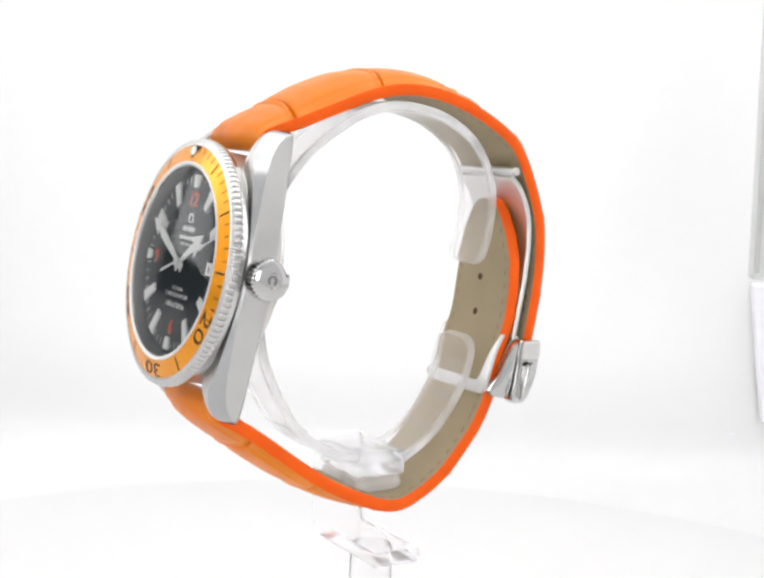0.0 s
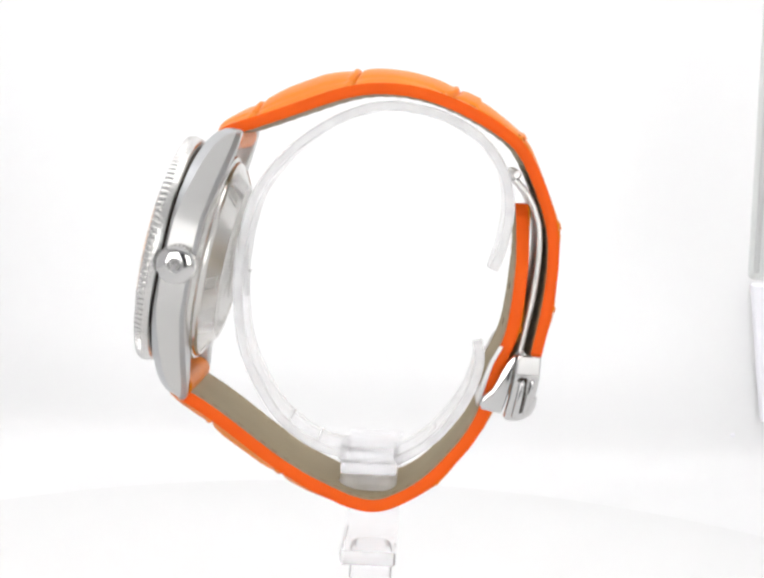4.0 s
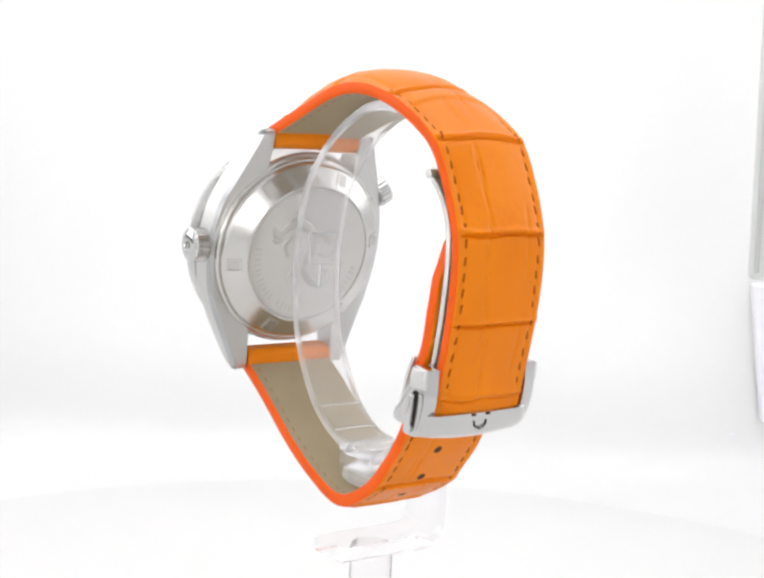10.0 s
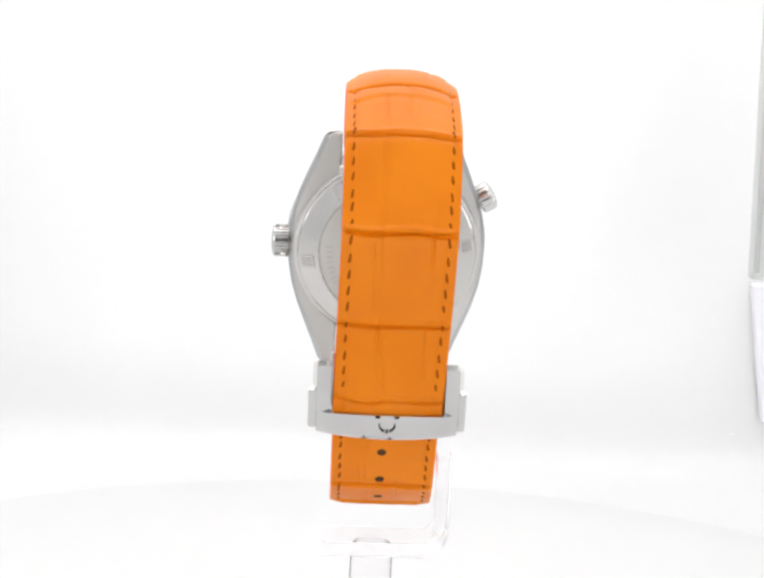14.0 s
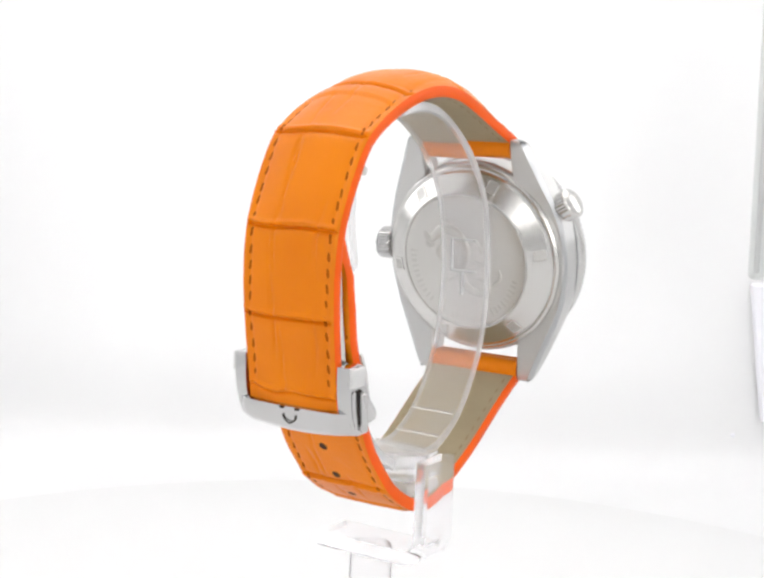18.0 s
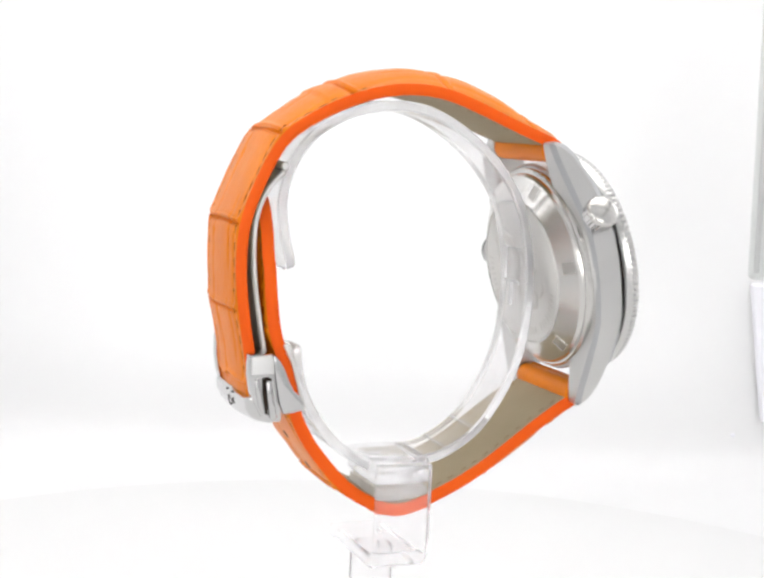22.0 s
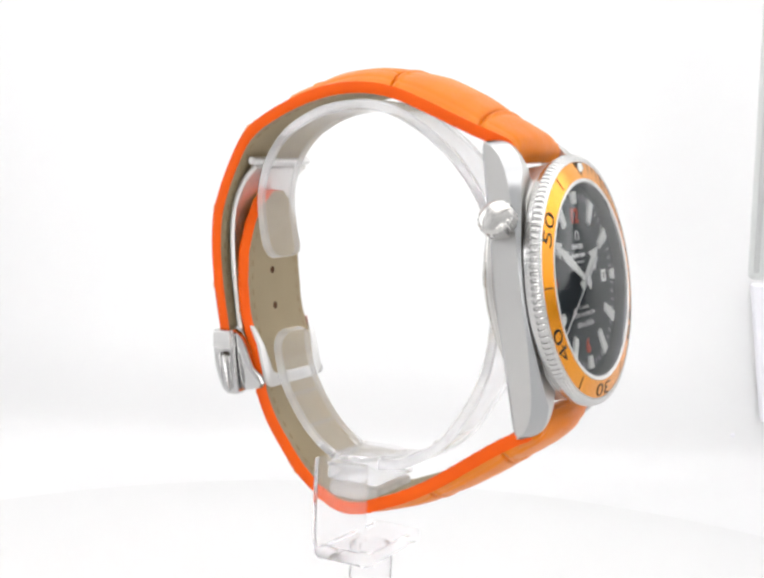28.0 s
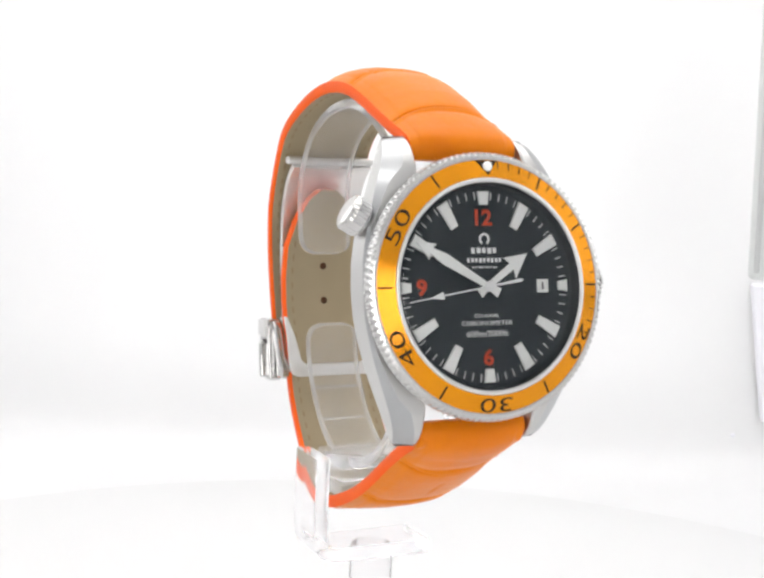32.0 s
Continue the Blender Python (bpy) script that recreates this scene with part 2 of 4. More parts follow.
def curve_points(knots, step):
    """A smooth line through the knots, in even steps: places and unit tangents."""
    p = np.array(knots, float)
    q = np.vstack([2 * p[0] - p[1], p, 2 * p[-1] - p[-2]])
    dense = []
    for i in range(1, len(q) - 2):
        for t in np.linspace(0, 1, 24, endpoint=False):
            a, b, c, d = q[i - 1], q[i], q[i + 1], q[i + 2]
            dense.append(0.5 * (2 * b + (c - a) * t + (2 * a - 5 * b + 4 * c - d) * t * t + (3 * b - a - 3 * c + d) * t ** 3))
    dense.append(p[-1])
    dense = np.array(dense)
    for _ in range(30):
        dense[1:-1] = dense[1:-1] * 0.5 + (dense[:-2] + dense[2:]) * 0.25
    s = np.concatenate([[0], np.cumsum(np.hypot(*np.diff(dense, axis=0).T))])
    n = int(s[-1] / step) + 1
    at = np.linspace(0, s[-1], n)
    pts = np.stack([np.interp(at, s, dense[:, 0]), np.interp(at, s, dense[:, 1])], 1)
    tan = np.gradient(pts, at, axis=0)
    tan /= np.hypot(tan[:, 0], tan[:, 1])[:, None]
    return at, pts, tan


def band(knots, x0, x1, thick, side, step=0.8, bevel=0.25, wide=None, sides=range(8)):
    """A strip of that thickness along a line in the plane of the second and third axes, from x0 to x1. side: where its thickness goes."""
    at, pts, tan = curve_points(knots, step)
    bm = bmesh.new()
    rings = []
    for i, ((y, z), (ty, tz)) in enumerate(zip(pts, tan)):
        ny, nz = (tz * side, -ty * side)
        a, b = (x0, x1) if wide is None else wide(at[i], at[-1])
        sec = [(a + bevel, 0), (b - bevel, 0), (b, bevel), (b, thick - bevel), (b - bevel, thick), (a + bevel, thick), (a, thick - bevel), (a, bevel)]
        rings.append([bm.verts.new((x, y + ny * d, z + nz * d)) for x, d in sec])
    for a, b in zip(rings, rings[1:]):
        for k in sides:
            j = (k + 1) % 8
            bm.faces.new((a[k], a[j], b[j], b[k]))
    if 0 in sides:
        bm.faces.new(rings[0][::-1])
        bm.faces.new(rings[-1])
    bmesh.ops.delete(bm, geom=[v for v in bm.verts if not v.link_faces], context="VERTS")
    bmesh.ops.recalc_face_normals(bm, faces=bm.faces)
    return bm


def smooth01(t):
    t = min(max(t, 0.0), 1.0)
    return t * t * (3 - 2 * t)


RIMGREY = material("grey edge", (0.54, 0.55, 0.55), 0.6, second=(0.6, 0.61, 0.61), patch=30)

# ---- the light box ----
def light_box():
    # flat floor, and a back wall with added glow that meets it in a soft curve
    tagged(part("floor", box(-420, 420, -700, 152, -24, -12), FLOOR, sharp=0), "flat matt white floor of the light box", "floor", kind="structure")
    knots = [(150, -11.95), (180, -11.95), (203, -11.95), (222, -11.9), (234, -10.9), (243, -7.4), (249, -1.0), (251.4, 7), (252, 16), (252, 32), (252, 60), (252, 300), (252, 520)]
    bm = bmesh.new()
    at, pts, tan = curve_points(knots, 2.5)
    rows = [[bm.verts.new((x, y, z)) for x in np.linspace(-420, 420, 13)] for y, z in pts]
    for a, b in zip(rows, rows[1:]):
        for k in range(12):
            bm.faces.new((a[k], a[k + 1], b[k + 1], b[k]))
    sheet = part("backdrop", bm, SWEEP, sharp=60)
    tagged(sheet, "matt white back wall of the light box with added glow", "backdrop", kind="structure")
    # The grey front walls are unseen, added to shape reflections in the steel.
    for name, b in (("wall_left", box(-432, -420, -170, 262, -24, 520)), ("wall_right", box(420, 432, -170, 262, -24, 520)),
                    ("wall_left_front", box(-432, -420, -700, -170, -24, 520)), ("wall_right_front", box(420, 432, -700, -170, -24, 520)),
                    ("wall_front", merge(box(-432, -62, -712, -700, -12, 520), box(62, 432, -712, -700, -12, 520),
                                         box(-62, 62, -712, -700, 400, 520)))):
        tagged(part(name, b, FRONT if "front" in name else WHITE, sharp=0), "unseen pale grey front wall, added for reflections" if "front" in name else "matt white inner wall of the light box", "wall", kind="structure")
    tagged(part("ceiling", box(-432, 432, -712, 262, 520, 532), WHITE, sharp=0), "white ceiling of the light box", "ceiling", kind="structure")
    # Unseen dark sheet added so that polished steel mirrors something black.
    tagged(part("front_dark_sheet", box(-200, 200, -760, -750, -24, 520), DARKSHEET, sharp=0), "unseen dark sheet behind the front gap, added for reflections", "opening", kind="structure")
    lean = Matrix(((1, 0, -0.148, 0), (0, 1, 0, 0), (0, 0, 1, 0), (0, 0, 0, 1)))
    tagged(part("side_board", box(148.8, 300, 246, 250.5, 13, 66, 1.0), BOARD, None, "", lean, 0), "bluish white board leaning on the back wall", "board", kind="structure")
    # Raised dot standing for a small smudge on the wall.
    tagged(part("wall_smudge", lathe([(0, 0), (1.0, 0.0), (0.9, 0.5), (0, 0.7)], 20), BOARD, None, "", Matrix.Translation((137.5, 251.6, 6.5)) @ Matrix.Rotation(radians(90), 4, "X")), "small raised dot for a smudge on the back wall", "pin", kind="structure")


def light_panel(name, b_frame, b_glow, mat, label):
    body = part("light_panel", b_frame, BLACKFRAME, sharp=0)
    tagged(body, label, "light panel", group="light panels of the box")
    part("diffuser", b_glow, mat, body, "evenly glowing white diffuser")


def grey_panel():
    lean = Matrix(((1, 0, -0.018, -0.1), (0, 1, 0, 0), (0, 0, 1, 0), (0, 0, 0, 1)))
    ob = part("side_panel", box(103.6, 140, 118, 121.5, 81.0, 470, 1.6, 4), GREYPANEL, None, "", lean)
    tagged(ob, "pale grey upright plastic panel at the side of the box", "panel")
    part("edge_strip", box(104.6, 106.2, 117.6, 118.6, 83.0, 468, 0.4), RIMGREY, ob, "thin darker grey edge strip", lean)


light_box()
# Unseen lamps added and sized to light the watch.
light_panel("top", box(-355, 355, -180, 245, 506, 519), box(-320, 320, -140, 222, 503, 507), GLOW, "unseen flat black-framed white ceiling light panel, added")
light_panel("left", box(-419, -410, -20, 244, 85, 505), box(-411, -407, 20, 232, 120, 470), GLOW_SIDE, "unseen upright black-framed white side light panel, added")
light_panel("right", box(410, 419, -20, 244, 85, 505), box(407, 411, 20, 232, 120, 470), GLOW_SIDE, "unseen upright black-framed white side light panel, added")
# Two more lamps added behind the view as front fill.
for x0 in (-365, 75):
    light_panel("front", box(x0, x0 + 290, -698, -690, 20, 345), box(x0 + 25, x0 + 265, -691, -687, 45, 320), GLOW_FRONT, "unseen upright black-framed white front light panel, added as fill")
grey_panel()

disc = part("turntable", lathe([(0, -12), (180, -12), (187, -11), (188, -9.5), (188, -1.6), (187.4, -0.4), (186, 0), (120, 0), (60, 0), (0, 0)], 180), DISC)
tagged(disc, "flat round matt white turntable", "turntable")
part("rim_groove", lathe([(188.05, -7.0), (188.5, -6.8), (188.5, -6.2), (188.05, -6.0)], 180), WHITE, disc)

# ---- the display stand ----
stand = new("display_stand")
tagged(stand, "clear acrylic watch stand with an open cuff on a post", "display stand")


def build_stand():
    cuff = [(-20.1, 93.2), (-21.6, 98.5), (-22.4, 105.5), (-21.0, 112.2), (-17.6, 117.6), (-13.3, 120.9), (-9.0, 122.9), (-4.5, 123.9), (-0.3, 124.2),
            (4.1, 123.5), (8.6, 121.6), (13.2, 118.7), (17.8, 114.7), (22.2, 109.0), (24.6, 103.5), (26.2, 95.0), (26.5, 86.8),
            (25.0, 76.0), (20.5, 66.6), (16.1, 61.2), (10.0, 57.4), (5.0, 56.4)]

    cuff = [(y * (1.06 if y > 0 else 1.07), z) for y, z in cuff]

    def taper(s, total):
        k = min(s / 3.2, 1.0)
        hw = 2.9 + 2.5 * math.sqrt(1 - (1 - k) ** 2)
        return -hw, hw

    def clear_band(name, knots, side, mid, seams, label):
        bm = band(knots, 0, 0, 1.9, side, 0.6, 0.35, taper)
        bmesh.ops.translate(bm, vec=(mid, 0, 0), verts=bm.verts)
        bm.faces.ensure_lookup_table()
        for i, f in enumerate(bm.faces):
            f.material_index = 0 if i % 8 in (0, 4) and len(f.verts) == 4 else 1
        ob = part(name, bm, ACRYLIC, stand, label, sharp=30)
        ob.data.materials.append(SAWN)
        at, pts, tan = curve_points(knots, 0.6)
        for f in seams:
            i = int(f * (len(at) - 1))
            (y, z), (ty, tz) = pts[i], tan[i]
            m = Matrix(((1, 0, 0, mid), (0, ty, tz * side, y), (0, tz, -ty * side, z), (0, 0, 0, 1)))
            part("seam", box(-4.9, 4.9, -0.18, 0.18, 1.85, 2.1), SAWN, ob, "", m, 0)
        return ob
    ob = clear_band("cuff", cuff, 1, 2.7, (0.905, 0.955), "clear open cuff that the watch hangs on")
    # thin frosted bars in a rectangle on the cuff behind the case
    for y0, y1, z0, z1 in ((-1.2, 4.6, 97.0, 97.3), (-1.2, 4.6, 90.6, 90.9), (-1.2, -0.9, 90.9, 97.0), (1.4, 1.8, 86.0, 90.4)):
        part("cuff_line", box(y0 + 1.1, y1 + 1.1, 25.6, 26.35, z0, z1, 0.1), SAWN, ob, "", sharp=0)
    low = [(-17.6, 79.2), (-17.9, 76.2), (-16.2, 70.4), (-12.4, 64.4), (-8.4, 60.4), (-3.5, 57.4)]
    clear_band("cuff_tail", low, 1, 1.6, (0.45, 0.68), "short lower arm of the clear cuff")
    part("clamp_top", box(-4.0, 10.2, -4.4, 6.8, 56.2, 58.3, 0.4), SLAB, stand, "clear top slab inside the cuff")
    part("clamp_middle", box(-4.0, 10.2, -4.2, 6.4, 53.75, 56.1, 0.4), SLAB, stand, "clear middle slab inside the cuff")
    part("clamp_foot", box(-3.8, 10.2, -4.3, 6.6, 50.3, 53.6, 1.5), WHITENED, stand, "clear rounded foot slab inside the cuff")
    # upright and arm are one bent strip
    strip = [(14.5, 58.2), (14.55, 54.0), (14.55, 46.0), (14.3, 42.0), (13.0, 39.3), (10.4, 38.1), (6.0, 38.0), (-4.0, 38.0), (-9.6, 38.0)]
    bm = band(strip, -4.9, 5.6, 2.8, 1, 0.5, 0.5)
    bmesh.ops.transform(bm, matrix=Matrix(((0, 1, 0, 0), (1, 0, 0, 0), (0, 0, 1, 0), (0, 0, 0, 1))), verts=bm.verts)
    bmesh.ops.recalc_face_normals(bm, faces=bm.faces)
    part("bracket", bm, THIN, stand, "clear bent strip beside and under the strap")
    part("post", lathe([(0, 0.0), (4.0, 0.0), (4.1, 0.3), (4.1, 37.2), (3.8, 37.9), (0, 37.9)], 48), THIN, stand, "round clear post")
    for o in stand.children_recursive:
        o.visible_shadow = False


build_stand()

# ---- the watch ----
watch = new("wristwatch")
tagged(watch, "steel diver's wristwatch with orange bezel and orange crocodile-grain strap", "wristwatch")
TILT = radians(10.3)
CENTRE = Vector((1.5, 41.8, 94.9))
CASE = Matrix(((-1, 0, 0, CENTRE.x), (0, -math.sin(TILT), math.cos(TILT), CENTRE.y), (0, math.cos(TILT), math.sin(TILT), CENTRE.z), (0, 0, 0, 1)))


def interp(x, xs, ys):
    return float(np.interp(x, xs, ys))


def flank(sign, bevel):
    """One side of the case with its two horns, as sections along the case's height."""
    bm = bmesh.new()
    rings = []
    us = np.concatenate([[-25.2, -25.1, -24.9, -24.6, -24.2], np.linspace(-23.8, 23.8, 60), [24.2, 24.6, 24.9, 25.1, 25.2]])
    for u in us:
        a = abs(u)
        rin = 10.2 if a > 16.7 else math.sqrt(19.6 ** 2 - a * a)
        rout = interp(a, [0, 4, 8, 12, 16, 20, 23.5, 25.4], [20.95, 20.75, 20.1, 18.9, 17.3, 15.6, 14.2, 13.5])
        rin = min(rin, rout - 0.6)
        top = interp(a, [0, 8, 12, 17, 20, 22, 23.4, 24.4, 25.0, 25.2], [-3.5, -3.5, -3.65, -4.2, -4.8, -5.6, -6.5, -7.5, -8.4, -8.9])
        low = interp(a, [0, 9, 16, 22, 25.4], [-9.0, -9.1, -10.3, -11.3, -11.6])
        ca = interp(a, [0, 8, 14, 20, 25.4], [0.4, 0.6, 1.3, 2.0, 2.3])     # polished bevel along the top outer edge
        cb = interp(a, [0, 8, 14, 17.5, 19.5, 25.4], [0.35, 0.5, 1.0, 1.6, 2.9, 2.7])
        cc = interp(a, [0, 10, 16, 25.4], [0.6, 0.65, 0.85, 0.8])     # polished bevel along the rear outer edge
        end = math.sqrt(max(1 - (1 - min((25.2 - a) / 1.1, 1.0)) ** 2, 0.0))
        mid, half = (top + low) / 2, (top - low) / 2 * (0.72 + 0.28 * end)
        top, low = mid + half, mid - half
        rout -= 0.7 * (1 - end)
        sec = [(rin, low + 0.3), (rin, top - 0.3), (rin + 0.3, top), (rout - cb, top), (rout, top - ca), (rout, low + cc), (max(rout - cc * 1.2, rin + 0.5), low), (rin + 0.3, low)]
        rings.append([bm.verts.new((sign * r, u, n)) for r, n in sec])
    for p, q in zip(rings, rings[1:]):
        for k in range(8):
            if (k in (3, 5)) != bevel:
                continue
            j = (k + 1) % 8
            bm.faces.new((p[k], p[j], q[j], q[k]))
    if not bevel:
        bm.faces.new(rings[0])
        bm.faces.new(rings[-1][::-1])
    else:
        bmesh.ops.delete(bm, geom=[v for v in bm.verts if not v.link_faces], context="VERTS")
    bmesh.ops.recalc_face_normals(bm, faces=bm.faces)
    return bm


def build_case():
    core = lathe([(16.0, -3.6), (19.9, -3.2), (19.95, -3.6), (20.3, -3.62), (20.5, -3.8), (20.45, -8.8), (20.1, -9.2), (16.0, -9.3)], 160)
    case = part("case", merge(core, flank(1, False), flank(-1, False)), SATIN, watch, "brushed steel case with four horns", CASE, 24)
    for sg in (1, -1):
        part("polished_bevel", flank(sg, True), BEVELSTEEL, case, "polished bevel along the horns", CASE, 24)
    part("crown_tube", lathe([(2.3, 19.6), (2.3, 21.6), (2.0, 21.7), (0, 21.7)], 32), STEEL, case, "", CASE @ Matrix.Translation((0, 0.4, -6.6)) @ Matrix.Rotation(radians(90), 4, "Y"))
    return case


def build_bezel():
    teeth = 120
    seg = teeth * 8
    shape = [1.0, 1.0, 1.0, 0.997, 0.986, 0.985, 0.986, 0.997]
    cut = lambda r, h, k: r * (shape[k % 8] if -1.72 < h < -0.42 else 1.0)
    ring = lathe([(19.9, -3.12), (20.9, -3.1), (21.3, -2.9), (21.55, -2.4), (21.68, -1.8), (21.75, -1.7), (21.72, -1.1), (21.5, -0.45), (21.2, -0.4), (20.85, -0.22), (20.7, -0.2)], seg, cut)
    top = lathe([(20.7, -0.2), (20.55, -0.17), (20.36, -0.18), (20.34, -0.5), (17.38, 0.15), (17.36, 0.45)], 180)
    bezel = part("bezel", merge(ring, top), BEZELSTEEL, watch, "polished steel bezel with a coin edge", CASE, 30)
    # Black ring painted in for the shade between bezel and case.
    part("gap_shade", lathe([(20.0, -3.7), (20.3, -3.66), (20.3, -3.08), (20.0, -3.08)], 120), INK, bezel, "black ring for the shade in the gap under the bezel", CASE, 30)
    part("bezel_insert", lathe([(17.42, 0.57), (20.32, -0.21), (20.32, -0.45), (17.42, 0.3)], 180, closed=True), INSERT, bezel, "glossy orange dive scale ring").matrix_local = mm_pose(CASE)

    def on(angle, r, m=Matrix()):
        """A place on the dial side at a clock angle in degrees."""
        return CASE @ Matrix.Rotation(radians(-angle), 4, "Z") @ Matrix.Translation((0, r, 0)) @ m
    SLOPE = Matrix.Translation((0, 0, 0.125)) @ Matrix.Rotation(radians(-15.05), 4, "X")
    for mnt in range(1, 60):
        long = mnt in (5, 10, 15, 25, 35, 45, 55)
        if not long and mnt > 19:
            continue
        r0, r1, w = (-1.15, 1.15, 0.16) if long else (-0.1, 1.15, 0.085)
        part("minute_line", box(-w, w, r0, r1, -0.06, 0.025), INK, bezel, "", on(mnt * 6, 19.1, SLOPE), 0)
    for mnt, text in ((20, "20"), (30, "30"), (40, "40"), (50, "50")):
        part("bezel_numeral", words(text, 2.3, 0.12, 1.95, -0.008), INK, bezel, "", on(mnt * 6, 18.95, SLOPE @ Matrix.Translation((0, 0, -0.05))), 0)
    part("bezel_triangle", prism([(-2.0, 1.15), (2.0, 1.15), (0.0, -1.35)], -0.1, 0.03), INK, bezel, "black zero triangle", on(0, 19.1, SLOPE), 0)
    part("pip", lathe([(0.82, 0.0), (0.82, 0.2), (0.6, 0.42), (0, 0.5)], 24), LUME, bezel, "round white luminous pip", on(0, 19.25, Matrix.Translation((0, 0, 0.12))))
    part("crystal_rim", lathe([(17.38, 0.4), (17.36, 0.61), (17.15, 0.7), (16.75, 0.62), (16.6, 0.45), (16.6, 0.2), (17.0, -0.6)], 180), BRIGHT, bezel, "bright silver rim round the crystal", CASE)
    rehaut = lathe([(16.62, 0.2), (16.45, -1.55), (16.05, -1.71)], 160)
    part("inner_ring", rehaut, DIAL, bezel, "black ring between crystal and dial", CASE)
    return bezel


DIAL_H = -1.7


def build_dial():
    dial = part("dial", lathe([(16.35, DIAL_H - 0.4), (16.35, DIAL_H), (8.0, DIAL_H), (0, DIAL_H)], 128), DIAL, watch, "glossy black dial", CASE)

    def at(angle, m=Matrix()):
        return CASE @ Matrix.Translation((0, 0, DIAL_H)) @ Matrix.Rotation(radians(-angle), 4, "Z") @ m
    for h in range(12):
        if h in (0, 6):
            out = [(-0.75, 13.2), (0.75, 13.2), (1.05, 15.4), (-1.05, 15.4)]
        elif h == 3:
            out = [(-0.7, 13.7), (0.7, 13.7), (1.0, 15.5), (-1.0, 15.5)]
        elif h == 9:
            out = [(-0.7, 13.7), (0.7, 13.7), (0.95, 15.4), (-0.95, 15.4)]
        else:
            out = [(-0.72, 10.9), (0.72, 10.9), (1.05, 15.3), (-1.05, 15.3)]
        part("hour_marker", prism(out, 0.0, 0.42, 0.12), LUME, dial, "", at(h * 30), 20)
    for mnt in range(60):
        if mnt % 5 == 0:
            continue
        part("minute_tick", box(-0.07, 0.07, 14.1, 15.35, -0.05, 0.03), PRINT, dial, "", at(mnt * 6), 0)
    flat = CASE @ Matrix.Translation((0, 0, DIAL_H))
    for text, x, y in (("12", 0, 11.2), ("6", 0, -11.35), ("9", -11.7, 0)):
        part("dial_numeral", words(text, 2.65, 0.1, 1.1, 0.03), REDPRINT, dial, "", flat @ Matrix.Translation((x, y, -0.04)), 0)
    for text, y, h, wide in (("CO-AXIAL", -4.65, 0.62, 1.15), ("CHRONOMETER", -5.85, 0.72, 1.25), ("600m/2000ft", -7.55, 0.95, 1.12)):
        part("dial_print", words(text, h, 0.07, wide), PRINT, dial, "", flat @ Matrix.Translation((0, y, -0.03)), 0)
    # emblem and name lines as plain shapes
    part("emblem", arc(0.62, 0.98, -58, 238, -0.03, 0.1), PRINT, dial, "plain white open ring emblem", flat @ Matrix.Translation((0, 7.7, 0)))
    for n, half, y0, y1, fill in ((5, 2.5, 5.35, 6.3, 0.66), (9, 3.3, 3.9, 4.65, 0.6), (11, 2.4, 2.98, 3.28, 0.55)):
        step = 2 * half / n
        bars = [box(-half + step * k, -half + step * (k + fill + 0.1 * (k % 2)), y0 + 0.06 * (k % 3), y1, -0.05, 0.05) for k in range(n)]
        part("name_bar", merge(*bars), PRINT, dial, "", flat, 0)
    part("date_window", box(9.7, 11.9, -1.1, 1.1, -0.1, 0.06), LUME, dial, "white date window", flat, 0)
    part("date_numeral", box(10.65, 10.95, -0.6, 0.6, 0.0, 0.09), INK, dial, "", flat, 0)
    part("crystal", lathe([(16.55, 0.2), (16.5, 0.64), (16.0, 0.82), (12, 1.07), (8, 1.25), (4, 1.35), (0, 1.37)], 96), GLASS, watch, "slightly domed clear crystal", CASE).visible_shadow = False
    return dial


def build_pointers():
    """The three pointers turn about the dial's centre; each mesh lies along the second axis."""
    hour = [(0.85, -1.9), (0.5, 0), (0.62, 5.6), (2.05, 5.1), (0.0, 9.3), (-2.05, 5.1), (-0.62, 5.6), (-0.5, 0), (-0.85, -1.9)]
    minute = [(0.85, -2.2), (0.45, 0), (0.95, 9.0), (0.5, 11.8), (1.45, 11.4), (0.0, 15.1), (-1.45, 11.4), (-0.5, 11.8), (-0.95, 9.0), (-0.45, 0), (-0.85, -2.2)]
    hh = part("hour_hand", prism(hour, 0.55, 0.78, 0.08), LUME, watch, "broad white arrow hour hand", sharp=20)
    mh = part("minute_hand", prism(minute, 0.9, 1.12, 0.08), LUME, watch, "white arrow minute hand", sharp=20)
    sec = merge(prism([(0.28, -6.0), (0.13, 0), (0.1, 14.8), (-0.1, 14.8), (-0.13, 0), (-0.28, -6.0), (0, -6.4)], 1.25, 1.38),
                prism([(0.62, 8.6), (0.0, 11.2), (-0.62, 8.6)], 1.22, 1.42), lathe([(0.9, 1.2), (0.9, 1.45), (0.6, 1.6), (0, 1.6)], 24))
    sh = part("second_hand", sec, PRINT, watch, "thin white sweep second hand", sharp=20)
    return hh, mh, sh


